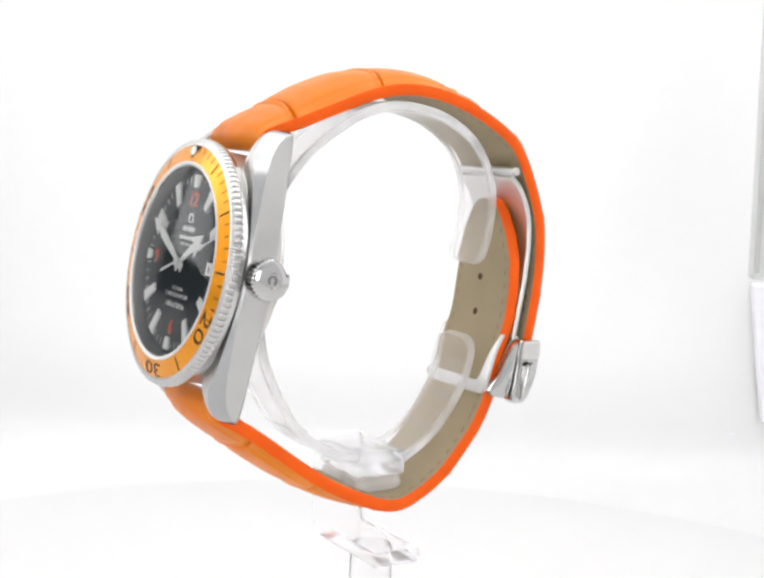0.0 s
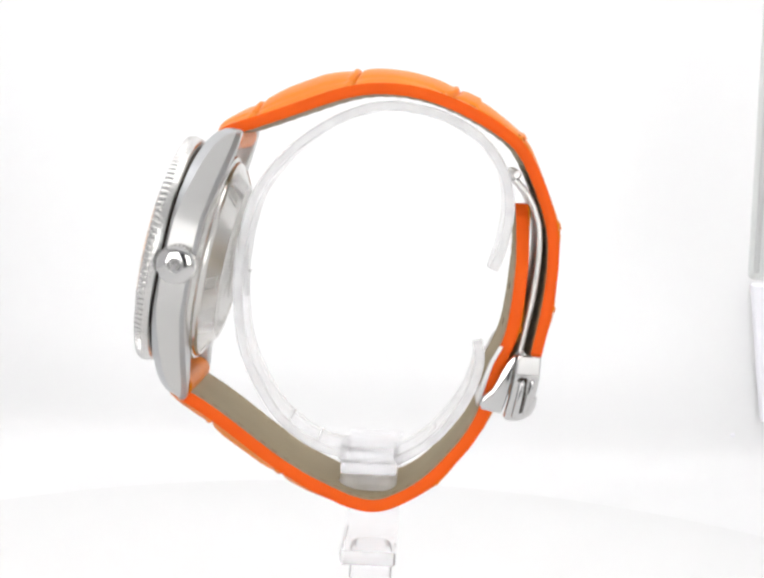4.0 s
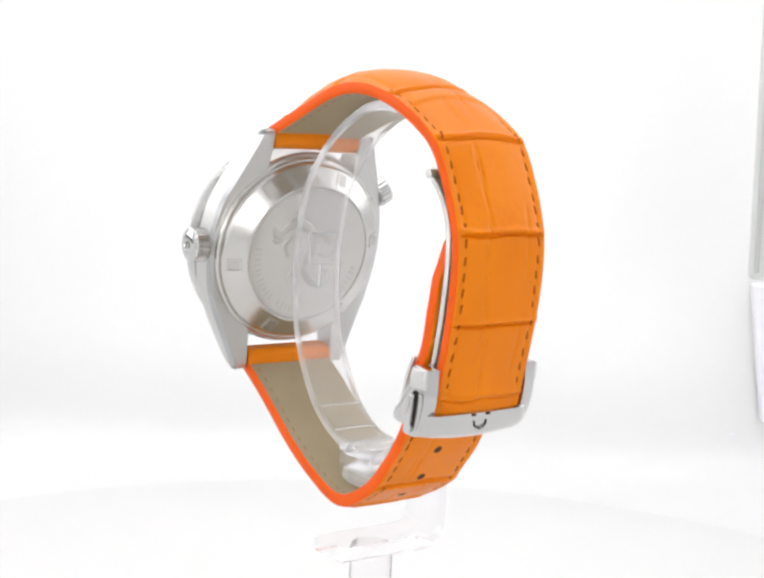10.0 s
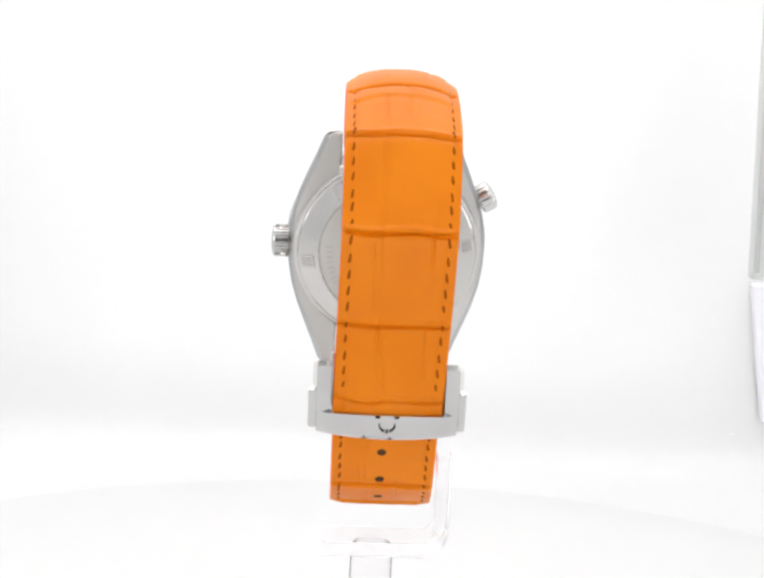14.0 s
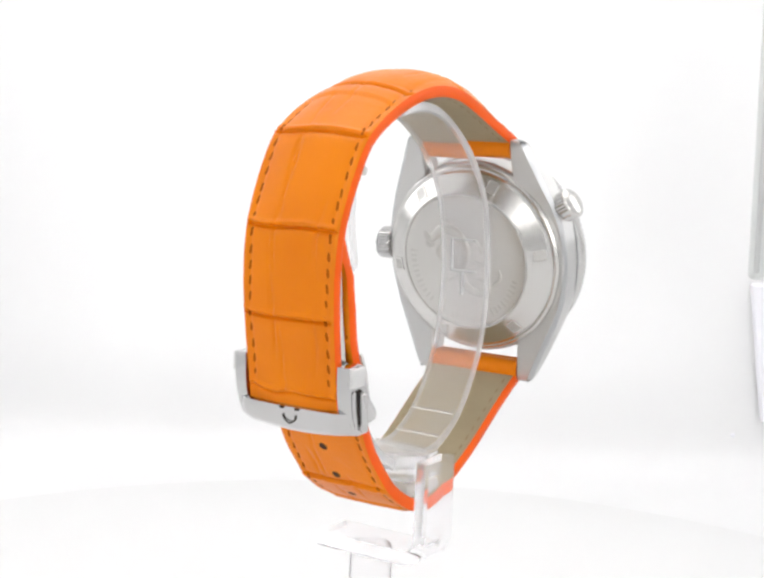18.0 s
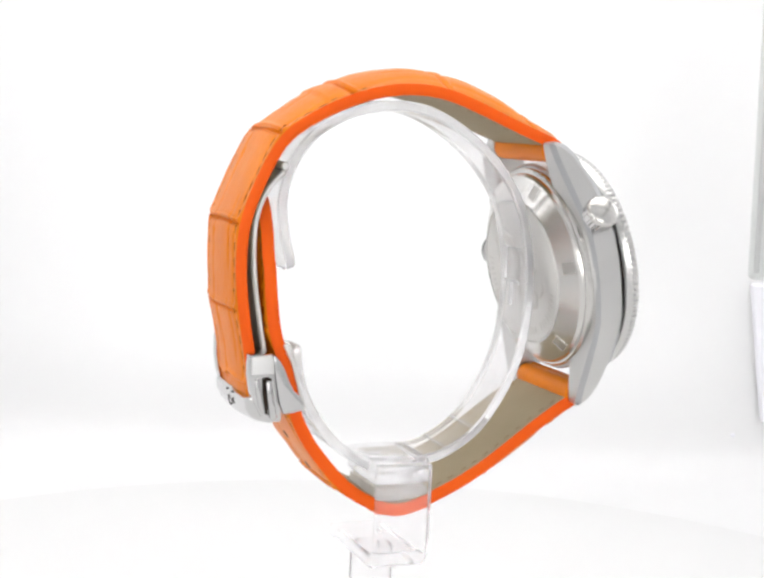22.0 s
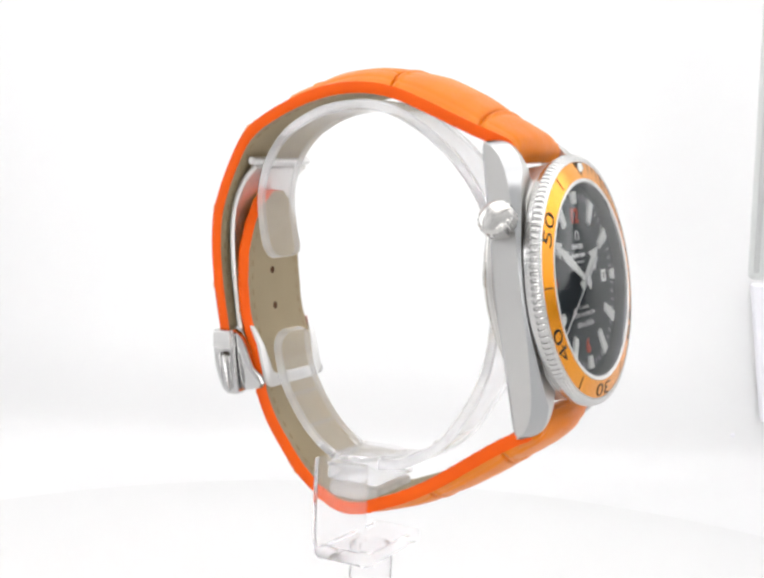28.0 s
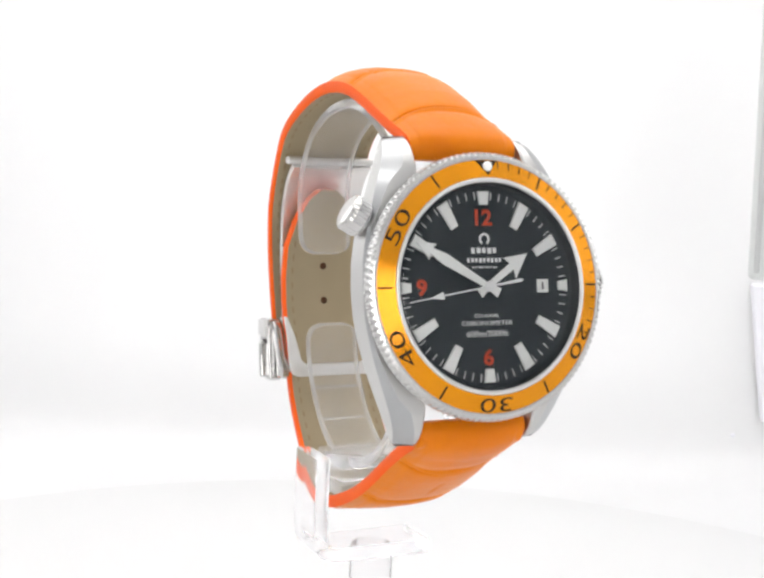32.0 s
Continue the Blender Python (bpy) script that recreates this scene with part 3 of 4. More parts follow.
def build_crown():
    def grip(depth):
        return lambda r, h, k: r * (1.0 - (depth if (k % 4) in (2, 3) and r > 2.4 else 0.0))
    prof = [(0, 20.6), (2.4, 20.6), (3.3, 20.8), (3.5, 21.0), (3.5, 23.7)]
    body = lathe(prof, 30 * 4, grip(0.085))
    cap = lathe([(3.5, 23.7), (3.45, 23.9), (3.25, 24.12), (2.85, 24.34), (2.3, 24.5), (1.7, 24.6), (1.3, 24.62), (1.2, 24.5), (0, 24.5)], 120, lambda r, h, k: r * (1.0 - (0.05 if (k % 4) in (2, 3) and r > 3.3 else 0.0)))
    crown = part("crown", body, STEEL, watch, "fluted polished steel winding crown", CASE @ Matrix.Translation((0, 0.5, -6.6)) @ Matrix.Rotation(radians(90), 4, "Y"), 28)
    part("crown_emblem", arc(0.45, 0.85, -58, 238, 0.0, 0.1), RECESS, crown, "plain open ring emblem", CASE @ Matrix.Translation((0, 0.5, -6.6)) @ Matrix.Rotation(radians(90), 4, "Y") @ Matrix.Translation((0, 0, 24.48)))
    part("crown_cap", cap, STEEL, crown, "polished domed crown end", CASE @ Matrix.Translation((0, 0.5, -6.6)) @ Matrix.Rotation(radians(90), 4, "Y"), 28)
    m = CASE @ Matrix.Translation((0, 0, -6.7)) @ Matrix.Rotation(radians(150), 4, "Z") @ Matrix.Rotation(radians(90), 4, "Y")
    body = lathe([(0, 19.5), (2.0, 19.5), (2.0, 22.0), (2.9, 22.2), (3.15, 22.6), (3.15, 24.6)], 18 * 4, lambda r, h, k: r * (1.0 - (0.045 if (k % 4) in (2, 3) and r > 2.8 else 0.0)))
    cap = lathe([(3.15, 24.6), (3.1, 24.85), (2.9, 25.12), (2.55, 25.35), (2.1, 25.52), (1.5, 25.66), (0.8, 25.75), (0, 25.78)], 72, lambda r, h, k: r * (0.955 if (k % 4) in (2, 3) and r > 2.85 else 1.0))
    valve = part("helium_valve", body, STEEL, watch, "small fluted steel valve on the case flank", m, 28)
    part("valve_cap", cap, RINGSTEEL, valve, "polished domed valve end", m, 28)


def build_caseback():
    back = part("caseback", lathe([(16.0, -8.8), (19.7, -8.9), (19.8, -9.3), (19.7, -10.1), (19.3, -10.4), (18.9, -10.45), (18.75, -10.9), (18.4, -11.3), (15.0, -13.2), (14.6, -13.45),
                                   (14.3, -13.45), (14.2, -13.2), (14.05, -13.2)], 160), RINGSTEEL, watch, "polished steel screw-in caseback", CASE, 18)
    part("centre_disc", lathe([(14.05, -13.2), (13.9, -13.45), (13.4, -13.5), (8, -13.5), (0, -13.5)], 160), BACKSTEEL, back, "satin steel centre of the caseback", CASE, 18)
    for k in range(6):
        a = radians(-8 + 60 * k)
        m = CASE @ Matrix.Rotation(a, 4, "Z") @ Matrix.Translation((16.7, 0, -12.25)) @ Matrix.Rotation(radians(-29), 4, "Y")
        part("key_notch", merge(box(-1.5, 1.5, -1.35, -1.0, -0.14, 0.3, 0.05), box(-1.5, 1.5, 1.0, 1.35, -0.14, 0.3, 0.05), box(-1.5, -1.1, -1.0, 1.0, -0.14, 0.3, 0.05)), RINGSTEEL, back, "", m, 0)
        part("notch_floor", box(-1.1, 1.5, -1.0, 1.0, -0.04, 0.3), RELIEF, back, "", m, 0)
    # raised ornament, as a plain curled ridge, and unreadable engraving as short bars
    def ridge(pts, r0, r1):
        at, p, tan = curve_points(pts, 0.35)
        bm = bmesh.new()
        rings = []
        for i, ((x, y), (tx, ty)) in enumerate(zip(p, tan)):
            t = i / (len(p) - 1)
            w = (r0 + (r1 - r0) * t) * (0.35 + 0.65 * math.sin(math.pi * min(max(t, 0.03), 0.97)) ** 0.5)
            ring = []
            for a in range(7):
                g = math.pi * a / 6
                ring.append(bm.verts.new((x - ty * w * math.cos(g), y + tx * w * math.cos(g), -13.5 - 0.34 * w * math.sin(g))))
            rings.append(ring)
        for a, b in zip(rings, rings[1:]):
            for k in range(6):
                bm.faces.new((a[k], a[k + 1], b[k + 1], b[k]))
        bmesh.ops.recalc_face_normals(bm, faces=bm.faces)
        return bm
    for pts, a, b in (([(7.2, 4.4), (4.6, 6.6), (1.0, 5.6), (-0.6, 1.8), (1.0, -2.2), (-1.2, -6.0), (-4.8, -6.4), (-5.4, -3.8), (-3.2, -3.2)], 1.5, 0.7),
                      ([(9.2, 5.8), (8.2, 4.0), (6.6, 4.4)], 0.7, 0.7), ([(4.6, 3.8), (6.2, 1.8), (5.0, -0.6)], 0.6, 0.5), ([(9.0, 3.4), (8.0, 2.6), (6.8, 3.2)], 0.5, 0.4),
                      ([(-1.0, 4.4), (-3.2, 4.0), (-4.6, 1.6)], 0.7, 0.4), ([(1.4, 8.0), (3.0, 8.8), (4.8, 8.6)], 0.5, 0.4), ([(-2.0, 0.4), (-4.4, -0.4), (-6.6, 1.0)], 0.6, 0.3),
                      ([(2.0, -3.4), (4.0, -4.2), (4.6, -6.2)], 0.5, 0.3), ([(-6.4, -4.6), (-8.2, -3.0), (-8.0, -1.0)], 0.5, 0.3)):
        part("relief", ridge(pts, a, b), RELIEFSTEEL, back, "frosted raised ornament", CASE, 50)
    for k in range(30):
        a = 196 + k * 5.4 + (7 if k > 8 else 0) + (7 if k > 18 else 0)
        h = 0.6 + 0.12 * ((k * 7) % 3)
        m = CASE @ Matrix.Rotation(radians(a), 4, "Z") @ Matrix.Translation((12.0, 0, 0))
        part("engraved_bar", box(-h, h, -0.22 - 0.1 * (k % 2), 0.22 + 0.1 * (k % 3 == 0), -13.55, -13.44, 0.03), RELIEFSTEEL, back, "", m, 0)


# ---- strap ----

def stitch_mesh(name, mat, length, width):
    h, w = length / 2, width / 2
    bm = prism([(-w, -h * 0.7), (-w * 0.5, -h), (w * 0.5, -h), (w, -h * 0.7), (w, h * 0.7), (w * 0.5, h), (-w * 0.5, h), (-w, h * 0.7)], -0.06, 0.09)
    return shared(name, bm, mat)


def strap(name, label, knots, side, centre, half, pad, margin, joints, creases, lining_from, stitch_from, roll, thick=2.05, pad_end=52.0):
    """A padded leather strap half: outer leather, painted edges, lining and stitches. centre, half, pad: along the length."""
    at, pts, tan = curve_points(knots, 0.09)
    total = at[-1]
    js = []
    for y, z in joints:
        js.append(at[int(np.argmin(np.hypot(pts[:, 0] - y, pts[:, 1] - z)))])
    bow = [1.7 if j < 50 else 0.25 for j in js]
    # close rows at the joints, wide ones between
    keep = [i for i in range(len(at)) if i in (0, len(at) - 1) or i % 5 == 0 or any(-1.4 < at[i] - j < 1.4 + b for j, b in zip(js, bow))]
    at, pts, tan = at[keep], pts[keep], tan[keep]
    marks = [0.0] + sorted(js) + [total]

    def frame_at(s):
        i = min(int(np.searchsorted(at, s)), len(at) - 1)
        (y, z), (ty, tz) = pts[i], tan[i]
        return y, z, ty, tz, tz * side, -ty * side

    def height(s, w, hw):
        e = abs(w) / hw
        p = interp(s, *pad)
        mg = interp(s, *margin)
        dome = 1 - min(e / 0.99, 1.0) ** (1.7 + 0.9 * smooth01(s / 16))
        inset = 1 - min(abs(w) / (hw - 1.35), 1.0) ** 2.6      # a flat seam allowance outside the stitches
        body = dome * (1 - mg) + inset * mg
        wav = 0.28 * math.sin(w * 0.55 + marks[1]) + 0.35 * noise.noise(Vector((w * 0.25, s * 0.02, 3.1)))
        hgt = p * body
        signed = min((s - j - wav * (1.0 + 0.5 * math.sin(j * 1.7)) - q * (1 - e * e) for j, q in zip(js, bow)), key=abs)
        near = abs(signed)
        edge_fade = 0.35 + 0.65 * smooth01((1 - e) * hw / 1.2)
        deep = 0.66 if s < 52 else 0.34
        # every scale swells a little and sinks at its joints
        for n, (a, b) in enumerate(zip(marks, marks[1:])):
            if a <= s <= b and b - a > 3:
                t = (s - a) / (b - a)
                if s < 52:
                    hgt += 0.42 * (1 - abs(2 * t - 1) ** 4) * edge_fade * smooth01((1 - e) * hw / 2.2)
                else:
                    # stiff flat scales: the bend gathers at the joints; one long crease on each scale
                    hgt += 0.42 * (2 * t - 1) ** 2
                    x = w - hw * (-0.3 + 0.11 * math.sin(n * 2.3)) - 0.45 * math.sin(t * 3.1 + n)
                    hgt -= 0.26 * math.exp(-(x / 0.2) ** 2) * smooth01(min(t, 1 - t) * 6)
        hgt -= deep * math.exp(-(near / 0.21) ** 2) * edge_fade + 0.2 * math.exp(-(near / 0.8) ** 2) * edge_fade
        hgt += 0.36 * math.exp(-((signed + 0.85) / 0.45) ** 2) * edge_fade
        for c0, c1, cw, lean in creases:
            if c0 * total < s < c1 * total:
                t = (s / total - c0) / (c1 - c0)
                x = (w / hw) - cw - lean * math.sin(t * 3.1)
                hgt -= 0.34 * math.exp(-(x * hw / 0.27) ** 2) * math.sin(math.pi * t) ** 0.5
        # sunken stitch line
        hgt -= 0.20 * math.exp(-((hw - abs(w) - 1.55) / 0.32) ** 2)
        hgt += 0.03 * noise.noise(Vector((w * 0.9, s * 0.9, 7.7))) + 0.07 * noise.noise(Vector((w * 0.3, s * 0.22, 2.7)))
        return hgt * smooth01(s / (2.5 + 7.0 * e * e) + 0.15)

    cols = 56
    bm = bmesh.new()
    rows = []
    for s in at:
        y, z, ty, tz, ny, nz = frame_at(s)
        cx, hw = interp(s, *centre), interp(s, *half)
        row = []
        for k in range(cols + 1):
            w = -hw + 2 * hw * k / cols
            h = height(s, w, hw) if 0 < k < cols else 0.0
            if k in (0, cols):
                w *= 0.995
            row.append(bm.verts.new((cx + w, y + ny * h, z + nz * h)))
        rows.append(row)
    for a, b in zip(rows, rows[1:]):
        for k in range(cols):
            bm.faces.new((a[k], a[k + 1], b[k + 1], b[k]))
    # turned-in leather on the inner face beside the case
    n_in = int(np.searchsorted(at, lining_from)) + 1
    back = []
    for s in at[:n_in]:
        y, z, ty, tz, ny, nz = frame_at(s)
        cx, hw = interp(s, *centre), interp(s, *half)
        back.append([bm.verts.new((cx + x * hw, y - ny * thick, z - nz * thick)) for x in np.linspace(-0.97, 0.97, 9)])
    for a, b in zip(back, back[1:]):
        for k in range(8):
            bm.faces.new((a[k + 1], a[k], b[k], b[k + 1]))
    first = rows[0]
    for k in range(8):
        bm.faces.new((back[0][k], back[0][k + 1], first[int((k + 1) * cols / 8)], first[int(k * cols / 8)]))
    bmesh.ops.recalc_face_normals(bm, faces=bm.faces)
    top = part(name, bm, LEATHER, watch, label, sharp=60)
    # edges
    for sg in (-1, 1):
        bm = bmesh.new()
        rings = []
        for s in at:
            y, z, ty, tz, ny, nz = frame_at(s)
            cx, hw = interp(s, *centre), interp(s, *half)
            sec = [(0.985, 0.02), (1.0, -0.2), (1.008, -thick * 0.5), (1.0, -thick + 0.25), (0.975, -thick)]
            rings.append([bm.verts.new((cx + sg * hw * q, y + ny * d, z + nz * d)) for q, d in sec])
        for a, b in zip(rings, rings[1:]):
            for k in range(4):
                bm.faces.new((a[k], a[k + 1], b[k + 1], b[k]))
        bmesh.ops.recalc_face_normals(bm, faces=bm.faces)
        part("painted_edge", bm, EDGE, top, "bright orange painted edge", sharp=60)
    # far end
    y, z, ty, tz, ny, nz = frame_at(total)
    cx, hw = interp(total, *centre), interp(total, *half)
    bm = bmesh.new()
    ring = [bm.verts.new((cx + q * hw, y + ny * d + ty * f, z + nz * d + tz * f)) for q, d, f in ((-1, 0, 0), (1, 0, 0), (1, -thick, 0), (-1, -thick, 0))]
    bm.faces.new(ring)
    part("end_face", bm, EDGE, top, "", sharp=0)
    # lining
    bm = bmesh.new()
    rows = []
    for s in at[n_in - 1:]:
        y, z, ty, tz, ny, nz = frame_at(s)
        cx, hw = interp(s, *centre), interp(s, *half)
        row = []
        for k in range(21):
            q = -0.975 + 1.95 * k / 20
            d = thick + 0.06 * (1 - abs(q) ** 6) + 0.03 * noise.noise(Vector((q * 9, s * 0.7, 1.3)))
            row.append(bm.verts.new((cx + q * hw, y - ny * d, z - nz * d)))
        rows.append(row)
    for a, b in zip(rows, rows[1:]):
        for k in range(20):
            bm.faces.new((a[k + 1], a[k], b[k], b[k + 1]))
    bmesh.ops.recalc_face_normals(bm, faces=bm.faces)
    lin = part("lining", bm, LINING, top, "smooth beige leather lining", sharp=60)
    # stitches on both faces
    for sg in (-1, 1):
        s = stitch_from
        while s < total - 3.0:
            y, z, ty, tz, ny, nz = frame_at(s)
            cx, hw = interp(s, *centre), interp(s, *half)
            w = sg * (hw - 1.55)
            h = height(s, w, hw) + 0.01
            rot = Matrix(((1, 0, 0), (0, ty, ny), (0, tz, nz))).to_4x4()
            rot.col[0] = rot.col[0] if rot.determinant() > 0 else -rot.col[0]
            if s > 43:
                piece("stitch", STITCH_PAD if s < pad_end else STITCH_OUT, top, mm_pose(Matrix.Translation((cx + w, y + ny * h, z + nz * h)) @ rot @ Matrix.Rotation(radians(11 * sg), 4, "Z")))
            if s > lining_from + 1:
                d = thick + 0.06
                piece("lining_stitch", STITCH_IN, lin, mm_pose(Matrix.Translation((cx + w, y - ny * d, z - nz * d)) @ rot))
            s += 2.75 + 0.12 * math.sin(s * 3.7)
    # the end rolled round the spring bar
    y, z, ty, tz, ny, nz = frame_at(0.0)
    m = Matrix.Translation((interp(0, *centre), *roll)) @ Matrix.Rotation(radians(90), 4, "Y")
    hw = interp(0, *half)
    part("rolled_end", lathe([(0, -hw), (1.9, -hw), (2.25, -hw + 0.3), (2.3, 0), (2.25, hw - 0.3), (1.9, hw), (0, hw)], 32), LEATHER, top, "", m)
    return top, lin, frame_at, at, pts, height, half


STITCH_OUT = stitch_mesh("stitch", THREAD, 1.6, 0.5)
STITCH_PAD = stitch_mesh("pad_stitch", THREAD_PAD, 1.35, 0.32)
STITCH_IN = stitch_mesh("lining_stitch", THREAD_IN, 1.2, 0.26)


def build_straps():
    upper = [(30.4, 114.4), (30.9, 116.2), (30.0, 117.9), (27.6, 119.0), (23.1, 120.6), (17.1, 122.9), (12.7, 124.6), (8.3, 126.1), (3.9, 127.0), (-0.5, 127.2), (-4.8, 126.8), (-9.1, 125.8),
             (-13.3, 124.3), (-17.6, 122.3), (-21.8, 119.8), (-24.8, 117.2), (-27.3, 113.3), (-30.1, 107.0), (-31.7, 101.5), (-32.05, 96.0), (-31.8, 91.0),
             (-31.1, 85.5), (-29.9, 79.0), (-28.4, 71.3)]
    strap("upper_strap", "padded orange crocodile-grain strap half, upper", upper, 1,
          ([0, 60, 80, 110], [1.6, 1.8, 1.6, 0.8]), ([0, 10, 60, 80, 110], [9.95, 10.1, 9.95, 9.65, 9.3]),
          ([0, 4, 10, 17, 24, 32, 40, 46, 54, 60, 66, 80, 130], [0.3, 1.0, 2.2, 3.1, 3.2, 2.6, 2.2, 2.1, 1.8, 1.1, 0.65, 0.5, 0.45]),
          ([0, 36, 46, 130], [0, 0, 1, 1]),
          [(24.0, 120.2), (6.6, 126.5), (-10.8, 125.2), (-24.4, 117.4), (-31.6, 102.0), (-31.2, 86.8), (-28.9, 73.6)],
          [(0.56, 0.66, -0.3, 0.05), (0.685, 0.79, -0.28, -0.06), (0.81, 0.93, -0.32, 0.04), (0.84, 0.95, 0.55, 0.04), (0.42, 0.53, 0.05, 0.05), (0.67, 0.80, 0.62, -0.05), (0.24, 0.38, 0.5, 0.05), (0.95, 0.985, -0.2, 0.1)], 6.0, 9.0, (28.5, 116.3))
    lower = [(38.3, 72.3), (38.9, 70.7), (38.1, 68.9), (36.2, 67.3), (34.0, 66.1), (29.2, 63.0), (20.6, 56.8), (16.2, 54.0), (11.9, 51.7), (7.4, 49.75), (5.2, 48.85), (3.0, 48.25), (1.2, 47.95), (-0.6, 47.95), (-2.4, 48.3), (-4.2, 49.0),
             (-7.9, 51.0), (-11.6, 53.9), (-15.4, 58.2), (-18.2, 61.9), (-20.4, 66.0), (-21.3, 68.8), (-21.6, 72.0), (-22.6, 75.4), (-24.2, 79.0), (-25.4, 82.8), (-26.2, 88.5), (-26.5, 92.9),
             (-26.7, 97.3), (-26.4, 106.2)]
    top, lin, frame_at, at, pts, height, half = strap(
        "lower_strap", "orange crocodile-grain strap half with adjustment holes, lower", lower, -1,
        ([0, 70, 120], [1.6, 0.9, 1.2]), ([0, 10, 60, 99, 105, 111, 115, 117.2], [9.95, 10.0, 9.35, 9.1, 8.6, 6.6, 4.2, 1.6]),
        ([0, 4, 10, 17, 24, 32, 38, 44, 56, 130], [0.4, 1.3, 2.1, 2.3, 2.0, 1.5, 0.8, 0.1, 0.1, 0.4]),
        ([0, 36, 45, 130], [0, 0, 1, 1]),
        [(31.0, 64.2), (17.5, 54.9), (4.0, 48.3), (-12.2, 54.6), (-21.3, 68.8), (-25.6, 84.0)],
        [(0.46, 0.55, 0.2, 0.05), (0.15, 0.24, -0.1, 0.05), (0.3, 0.4, 0.25, -0.05), (0.52, 0.6, -0.5, 0.03)], 6.0, 9.0, (36.5, 69.9), 2.3)
    # dark plugs stand for the shade in the lower half's adjustment holes
    first = at[int(np.argmin(np.hypot(pts[:, 0] + 26.4, pts[:, 1] - 90.2)))]
    for k in range(7):
        s = first - 7.3 * k - (0.9 if k > 1 else 0.0)
        y, z, ty, tz, ny, nz = frame_at(s)
        rot = Matrix(((1, 0, 0), (0, ty, ny), (0, tz, nz))).to_4x4()
        if rot.determinant() < 0:
            rot.col[0] = -rot.col[0]
        x = 0.5 + 1.3 * smooth01((z - 60) / 28)
        m = Matrix.Translation((x, y, z)) @ rot
        h = height(s, x - 0.9, interp(s, *half)) + 0.04
        inner = -2.42 if k < 2 else -1.6      # the lower ones stop short of the lining, which shows none
        part("hole_plug", lathe([(0, inner), (0.66, inner), (0.72, inner + 0.04), (0.85, h - 0.05), (0.8, h), (0, h)], 20), HOLE, top, "dark plug for the shade in a punched hole", m)


def build_clasp():
    cx = 0.8
    cover = [(-29.6, 79.3), (-25.6, 79.5), (-25.2, 78.6), (-24.9, 75.4), (-24.2, 71.2), (-23.4, 67.9), (-23.8, 67.3), (-25.9, 67.2), (-27.0, 67.9), (-28.3, 70.4), (-29.1, 72.8), (-29.5, 75.5)]
    arm = [(-25.2, 79.2), (-24.6, 78.9), (-23.6, 77.8), (-22.7, 76.2), (-21.9, 74.3), (-21.1, 72.7), (-19.5, 71.1), (-18.9, 69.9), (-19.3, 68.9), (-21.2, 68.5), (-22.9, 68.4), (-23.7, 70.4), (-24.5, 74.6)]
    sides = []
    for sg in (-1, 1):
        for out, depth in ((cover, 2.4), (arm, 1.5)):
            bm = prism(out, 0, depth, 0.3, 2)
            m = Matrix(((0, 0, sg, cx + sg * 9.7), (1, 0, 0, 0), (0, 1, 0, 0), (0, 0, 0, 1)))
            bmesh.ops.transform(bm, matrix=m, verts=bm.verts)
            bmesh.ops.recalc_face_normals(bm, faces=bm.faces)
            sides.append(bm)
    # front bar, bowed down in its middle and drawn back where it turns into the cheeks
    bar = [(-29.5, 71.2), (-29.0, 71.5), (-27.0, 71.3), (-25.9, 69.6), (-25.6, 67.9), (-26.2, 67.3), (-27.3, 67.2), (-28.5, 68.0), (-29.3, 69.4)]
    bm = bmesh.new()
    rings = []
    for x in np.linspace(-11.6, 11.6, 41):
        e = abs(x) / 11.6
        back = 1.5 * max(e - 0.78, 0) ** 2 / 0.05
        rings.append([bm.verts.new((cx + x, y + back, z - (0.75 * (1 - min(e * 1.15, 1) ** 2) * (1.0 if z < 69 else 0.2)))) for y, z in bar])
    for p, q in zip(rings, rings[1:]):
        for k in range(len(bar)):
            j = (k + 1) % len(bar)
            bm.faces.new((p[k], p[j], q[j], q[k]))
    bm.faces.new(rings[0][::-1])
    bm.faces.new(rings[-1])
    bmesh.ops.recalc_face_normals(bm, faces=bm.faces)
    # inner yoke: a cross bar that turns up into two tongues beside the strap
    out, inn = [], []
    for k in range(9):
        a = math.pi / 2 * k / 8
        out.append((7.4 + 2.4 * math.cos(a), 71.2 - 2.4 * math.sin(a)))
        inn.append((5.4 + 2.0 * math.cos(a), 73.2 - 2.0 * math.sin(a)))
    half_out, half_in = [(9.9, 80.5), (9.8, 77.0)] + out, [(9.3, 80.5), (8.2, 77.0)] + inn
    loop = half_out + [(-x, z) for x, z in reversed(half_out)]
    hole = half_in + [(-x, z) for x, z in reversed(half_in)]
    inner = bmesh.new()
    deep = lambda z: -18.75 - max(z - 70.5, 0) * 0.24 - max(z - 76, 0) * 0.25
    layers = [[[inner.verts.new((cx + x, deep(z) + d, z)) for x, z in line] for line in (loop, hole)] for d in (-0.55, 0.25)]
    for k in range(len(loop) - 1):
        for low, high in ((layers[0][0], layers[0][1]), (layers[1][0], layers[1][1]), (layers[0][0], layers[1][0]), (layers[0][1], layers[1][1])):
            inner.faces.new((low[k], low[k + 1], high[k + 1], high[k]))
    for k in (0, len(loop) - 1):
        inner.faces.new((layers[0][0][k], layers[0][1][k], layers[1][1][k], layers[1][0][k]))
    bmesh.ops.recalc_face_normals(inner, faces=inner.faces)
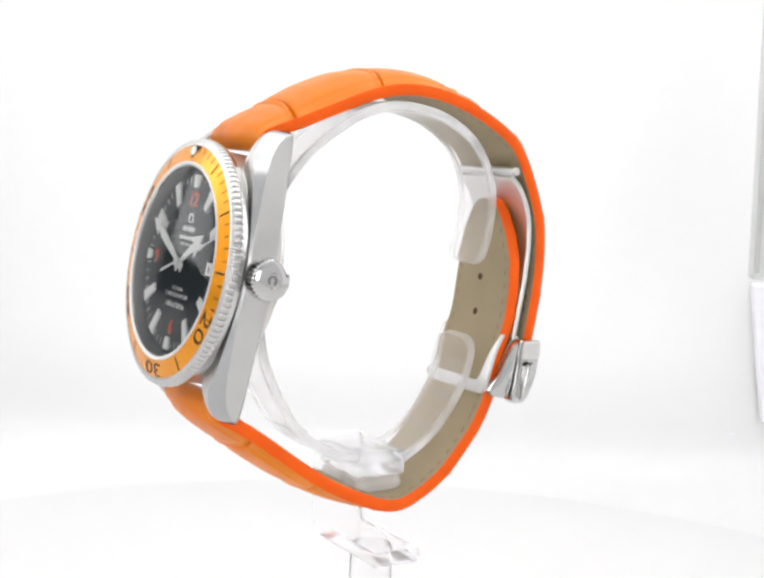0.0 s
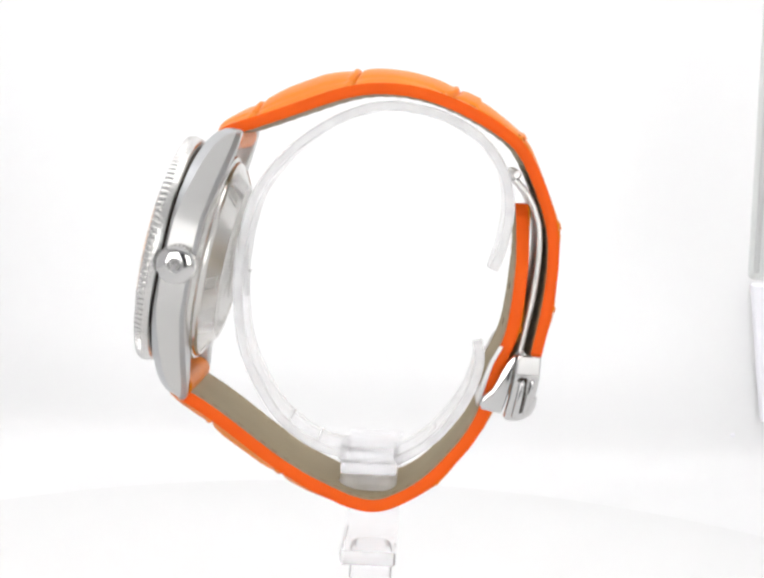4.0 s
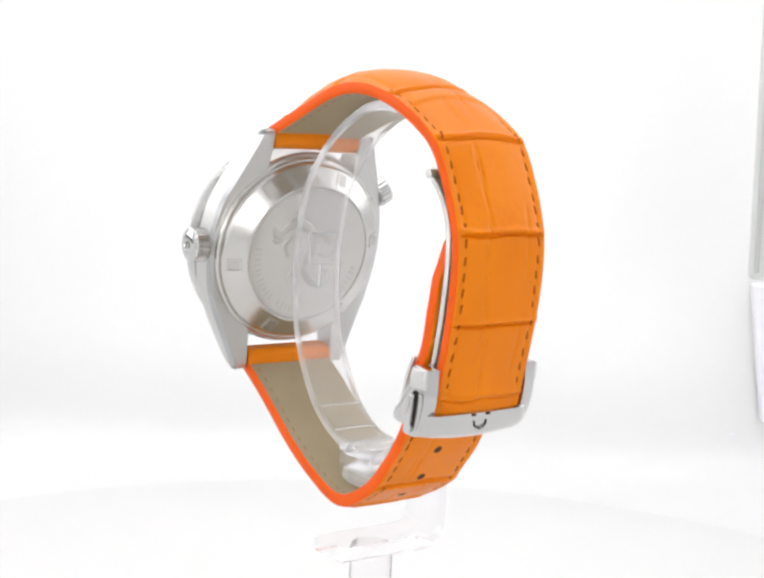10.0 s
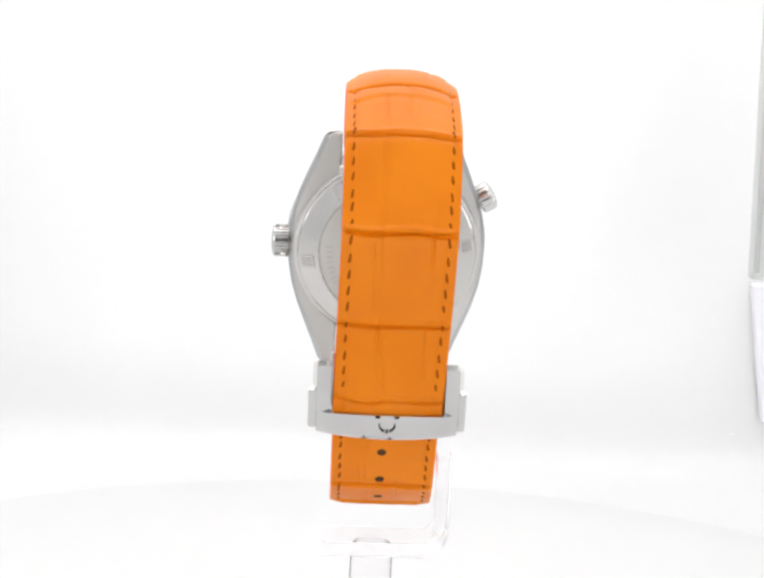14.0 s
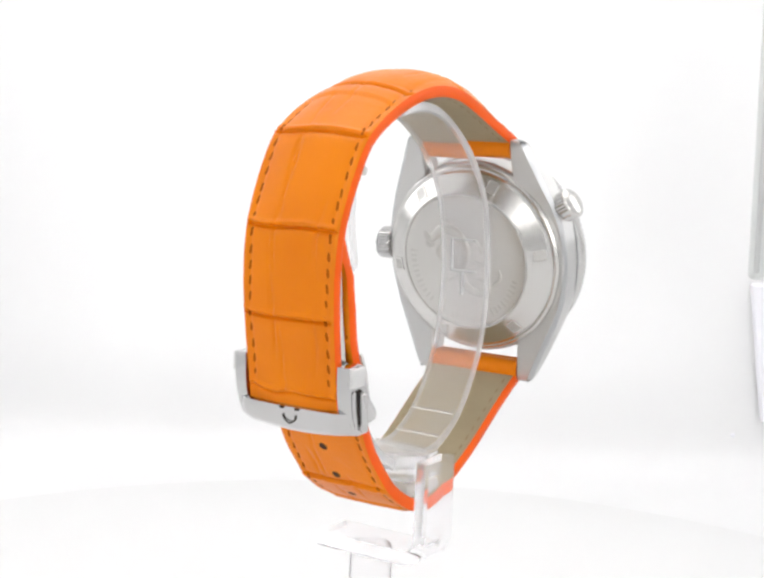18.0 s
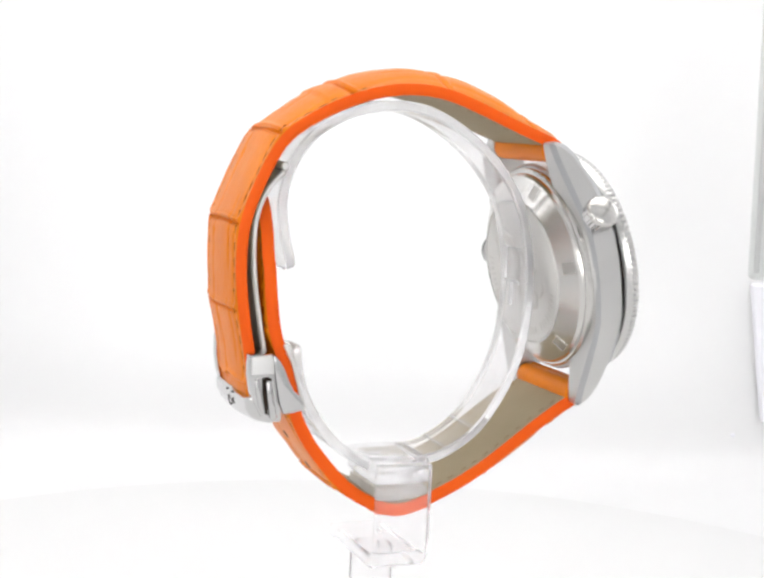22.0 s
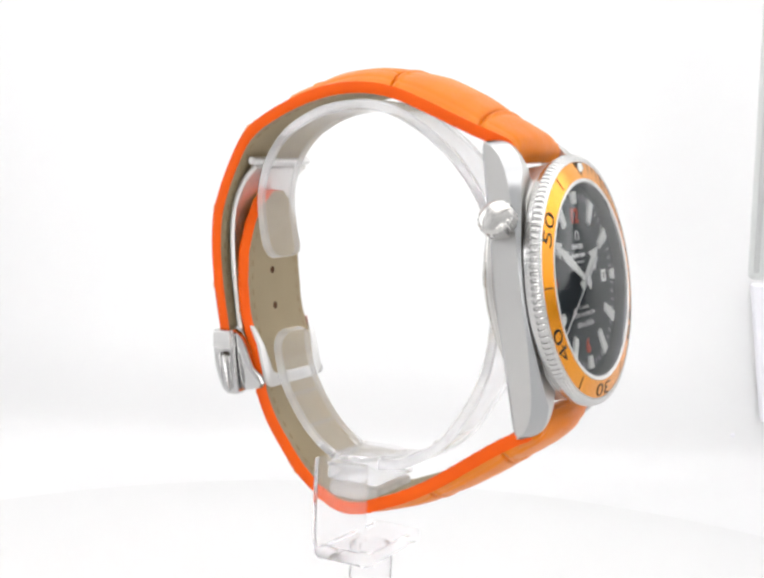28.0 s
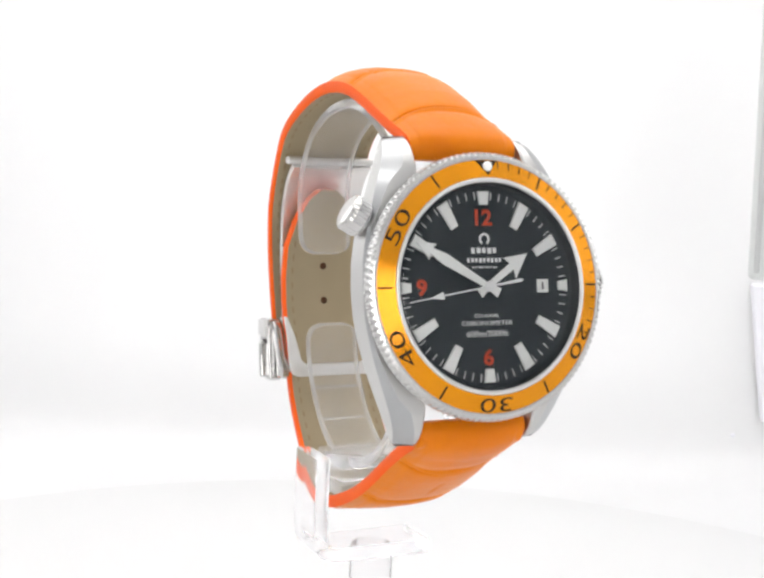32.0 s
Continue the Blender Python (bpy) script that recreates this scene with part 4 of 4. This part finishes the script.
    bmesh.ops.bevel(inner, geom=[e for e in inner.edges if e.calc_face_angle(0) > 0.8], offset=0.18, segments=2, affect="EDGES", profile=0.5)
    clasp = part("clasp_cover", merge(*sides, bm), STEEL, watch, "polished steel clasp frame below the strap end", sharp=30)
    part("clasp_yoke", inner, BRIGHT, clasp, "bright steel yoke across the lining", sharp=36)
    face = Matrix.Translation((cx, -29.36, 69.5)) @ Matrix.Rotation(radians(98), 4, "X")
    part("clasp_emblem", merge(arc(1.2, 1.42, 172, 252, 0, 0.14, 12), arc(1.2, 1.42, 288, 368, 0, 0.14, 12), arc(1.05, 1.5, 262, 278, 0, 0.14, 6),
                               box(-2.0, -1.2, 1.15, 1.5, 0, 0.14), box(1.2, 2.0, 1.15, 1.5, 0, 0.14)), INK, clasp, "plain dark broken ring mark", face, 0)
    for sg in (-1, 1):
        side = lambda x: Matrix(((0, 0, sg, cx + sg * x), (1, 0, 0, 0), (0, 1, 0, 0), (0, 0, 0, 1)))

        def on_cheek(name, out, x, depth, bevel, mat, label=""):
            bm = prism(out, 0, depth, bevel, 3)
            bmesh.ops.transform(bm, matrix=side(x), verts=bm.verts)
            bmesh.ops.recalc_face_normals(bm, faces=bm.faces)
            part(name, bm, mat, clasp, label, sharp=40)
        on_cheek("push_button", [(-26.9, 74.6), (-26.3, 75.0), (-25.8, 74.6), (-25.2, 71.0), (-24.7, 68.3), (-25.3, 67.8), (-25.9, 68.2), (-26.5, 71.5)], 12.0, 1.5, 0.45, STEEL, "rounded steel push button")
        on_cheek("button_lip", [(-28.6, 74.9), (-27.9, 75.2), (-27.6, 74.8), (-27.2, 71.6), (-26.6, 68.9), (-27.0, 68.6), (-27.9, 70.6), (-28.4, 72.8)], 12.0, 0.5, 0.22, STEEL)
        # Black strip laid on the cheek for the shade in the button's slot.
        on_cheek("slot_shade", [(-27.35, 75.2), (-26.3, 75.45), (-25.6, 75.1), (-25.5, 74.6), (-26.6, 74.9), (-26.9, 74.4), (-26.35, 70.6), (-26.1, 68.7), (-26.5, 68.8), (-27.1, 71.8)], 12.06, 0.1, 0.0, INK, "black strip for the shade in the slot beside the push button")
        on_cheek("knuckle", [(-29.3, 75.9), (-29.35, 79.1), (-25.75, 79.3), (-25.35, 78.3), (-25.25, 75.9)], 12.0, 0.7, 0.25, BRIGHT, "flat steel hinge block")
    blade = [(-23.7, 111.3), (-26.0, 109.0), (-27.7, 106.0), (-28.75, 102.4), (-29.0, 98.0), (-28.75, 93.6), (-28.2, 89.1), (-27.3, 83.8), (-26.4, 78.6)]
    part("clasp_blade", band(blade, cx - 8.6, cx + 8.8, 1.05, -1, 0.7, 0.3), BRIGHT, clasp, "long curved polished clasp blade", sharp=40)
    low = [(-26.6, 79.8), (-24.9, 79.0), (-23.5, 76.3), (-22.2, 73.4), (-20.6, 70.8), (-19.2, 69.6)]
    part("folding_leaf", band(low, cx - 8.9, cx + 9.1, 0.6, 1, 0.6, 0.15), SATIN, clasp, "short bent clasp leaf", sharp=40)
    pin = lathe([(0, -9.7), (0.6, -9.7), (0.8, -9.4), (0.8, 9.6), (0.6, 9.9), (0, 9.9)], 24)
    part("hinge_pin", pin, BRIGHT, clasp, "round steel hinge pin", Matrix.Translation((cx, -23.6, 111.9)) @ Matrix.Rotation(radians(90), 4, "Y"))


build_case()
build_bezel()
build_dial()
HOUR_HAND, MINUTE_HAND, SECOND_HAND = build_pointers()
build_crown()
build_caseback()
build_straps()
build_clasp()


def motions():
    """The turntable carries the stand and the watch; the pointers run."""
    turn = [(t, pose(0, 0, 0, 0, 0, a)) for t, a in TURN]
    for ob in (disc, stand, watch):
        walk(ob, turn)
    base = mm_pose(CASE @ Matrix.Translation((0, 0, DIAL_H)))

    def dial_pose(angle):
        return base @ Matrix.Rotation(radians(-angle), 4, "Z")
    walk(HOUR_HAND, [(0.0, dial_pose(54.8)), (32.0, dial_pose(55.1))])
    walk(MINUTE_HAND, [(0.0, dial_pose(296.2)), (32.0, dial_pose(299.4))])
    walk(SECOND_HAND, [(t, dial_pose(260.9 - 6.0 * (32 - t))) for t in (0, 8, 16, 24, 32)])


motions()
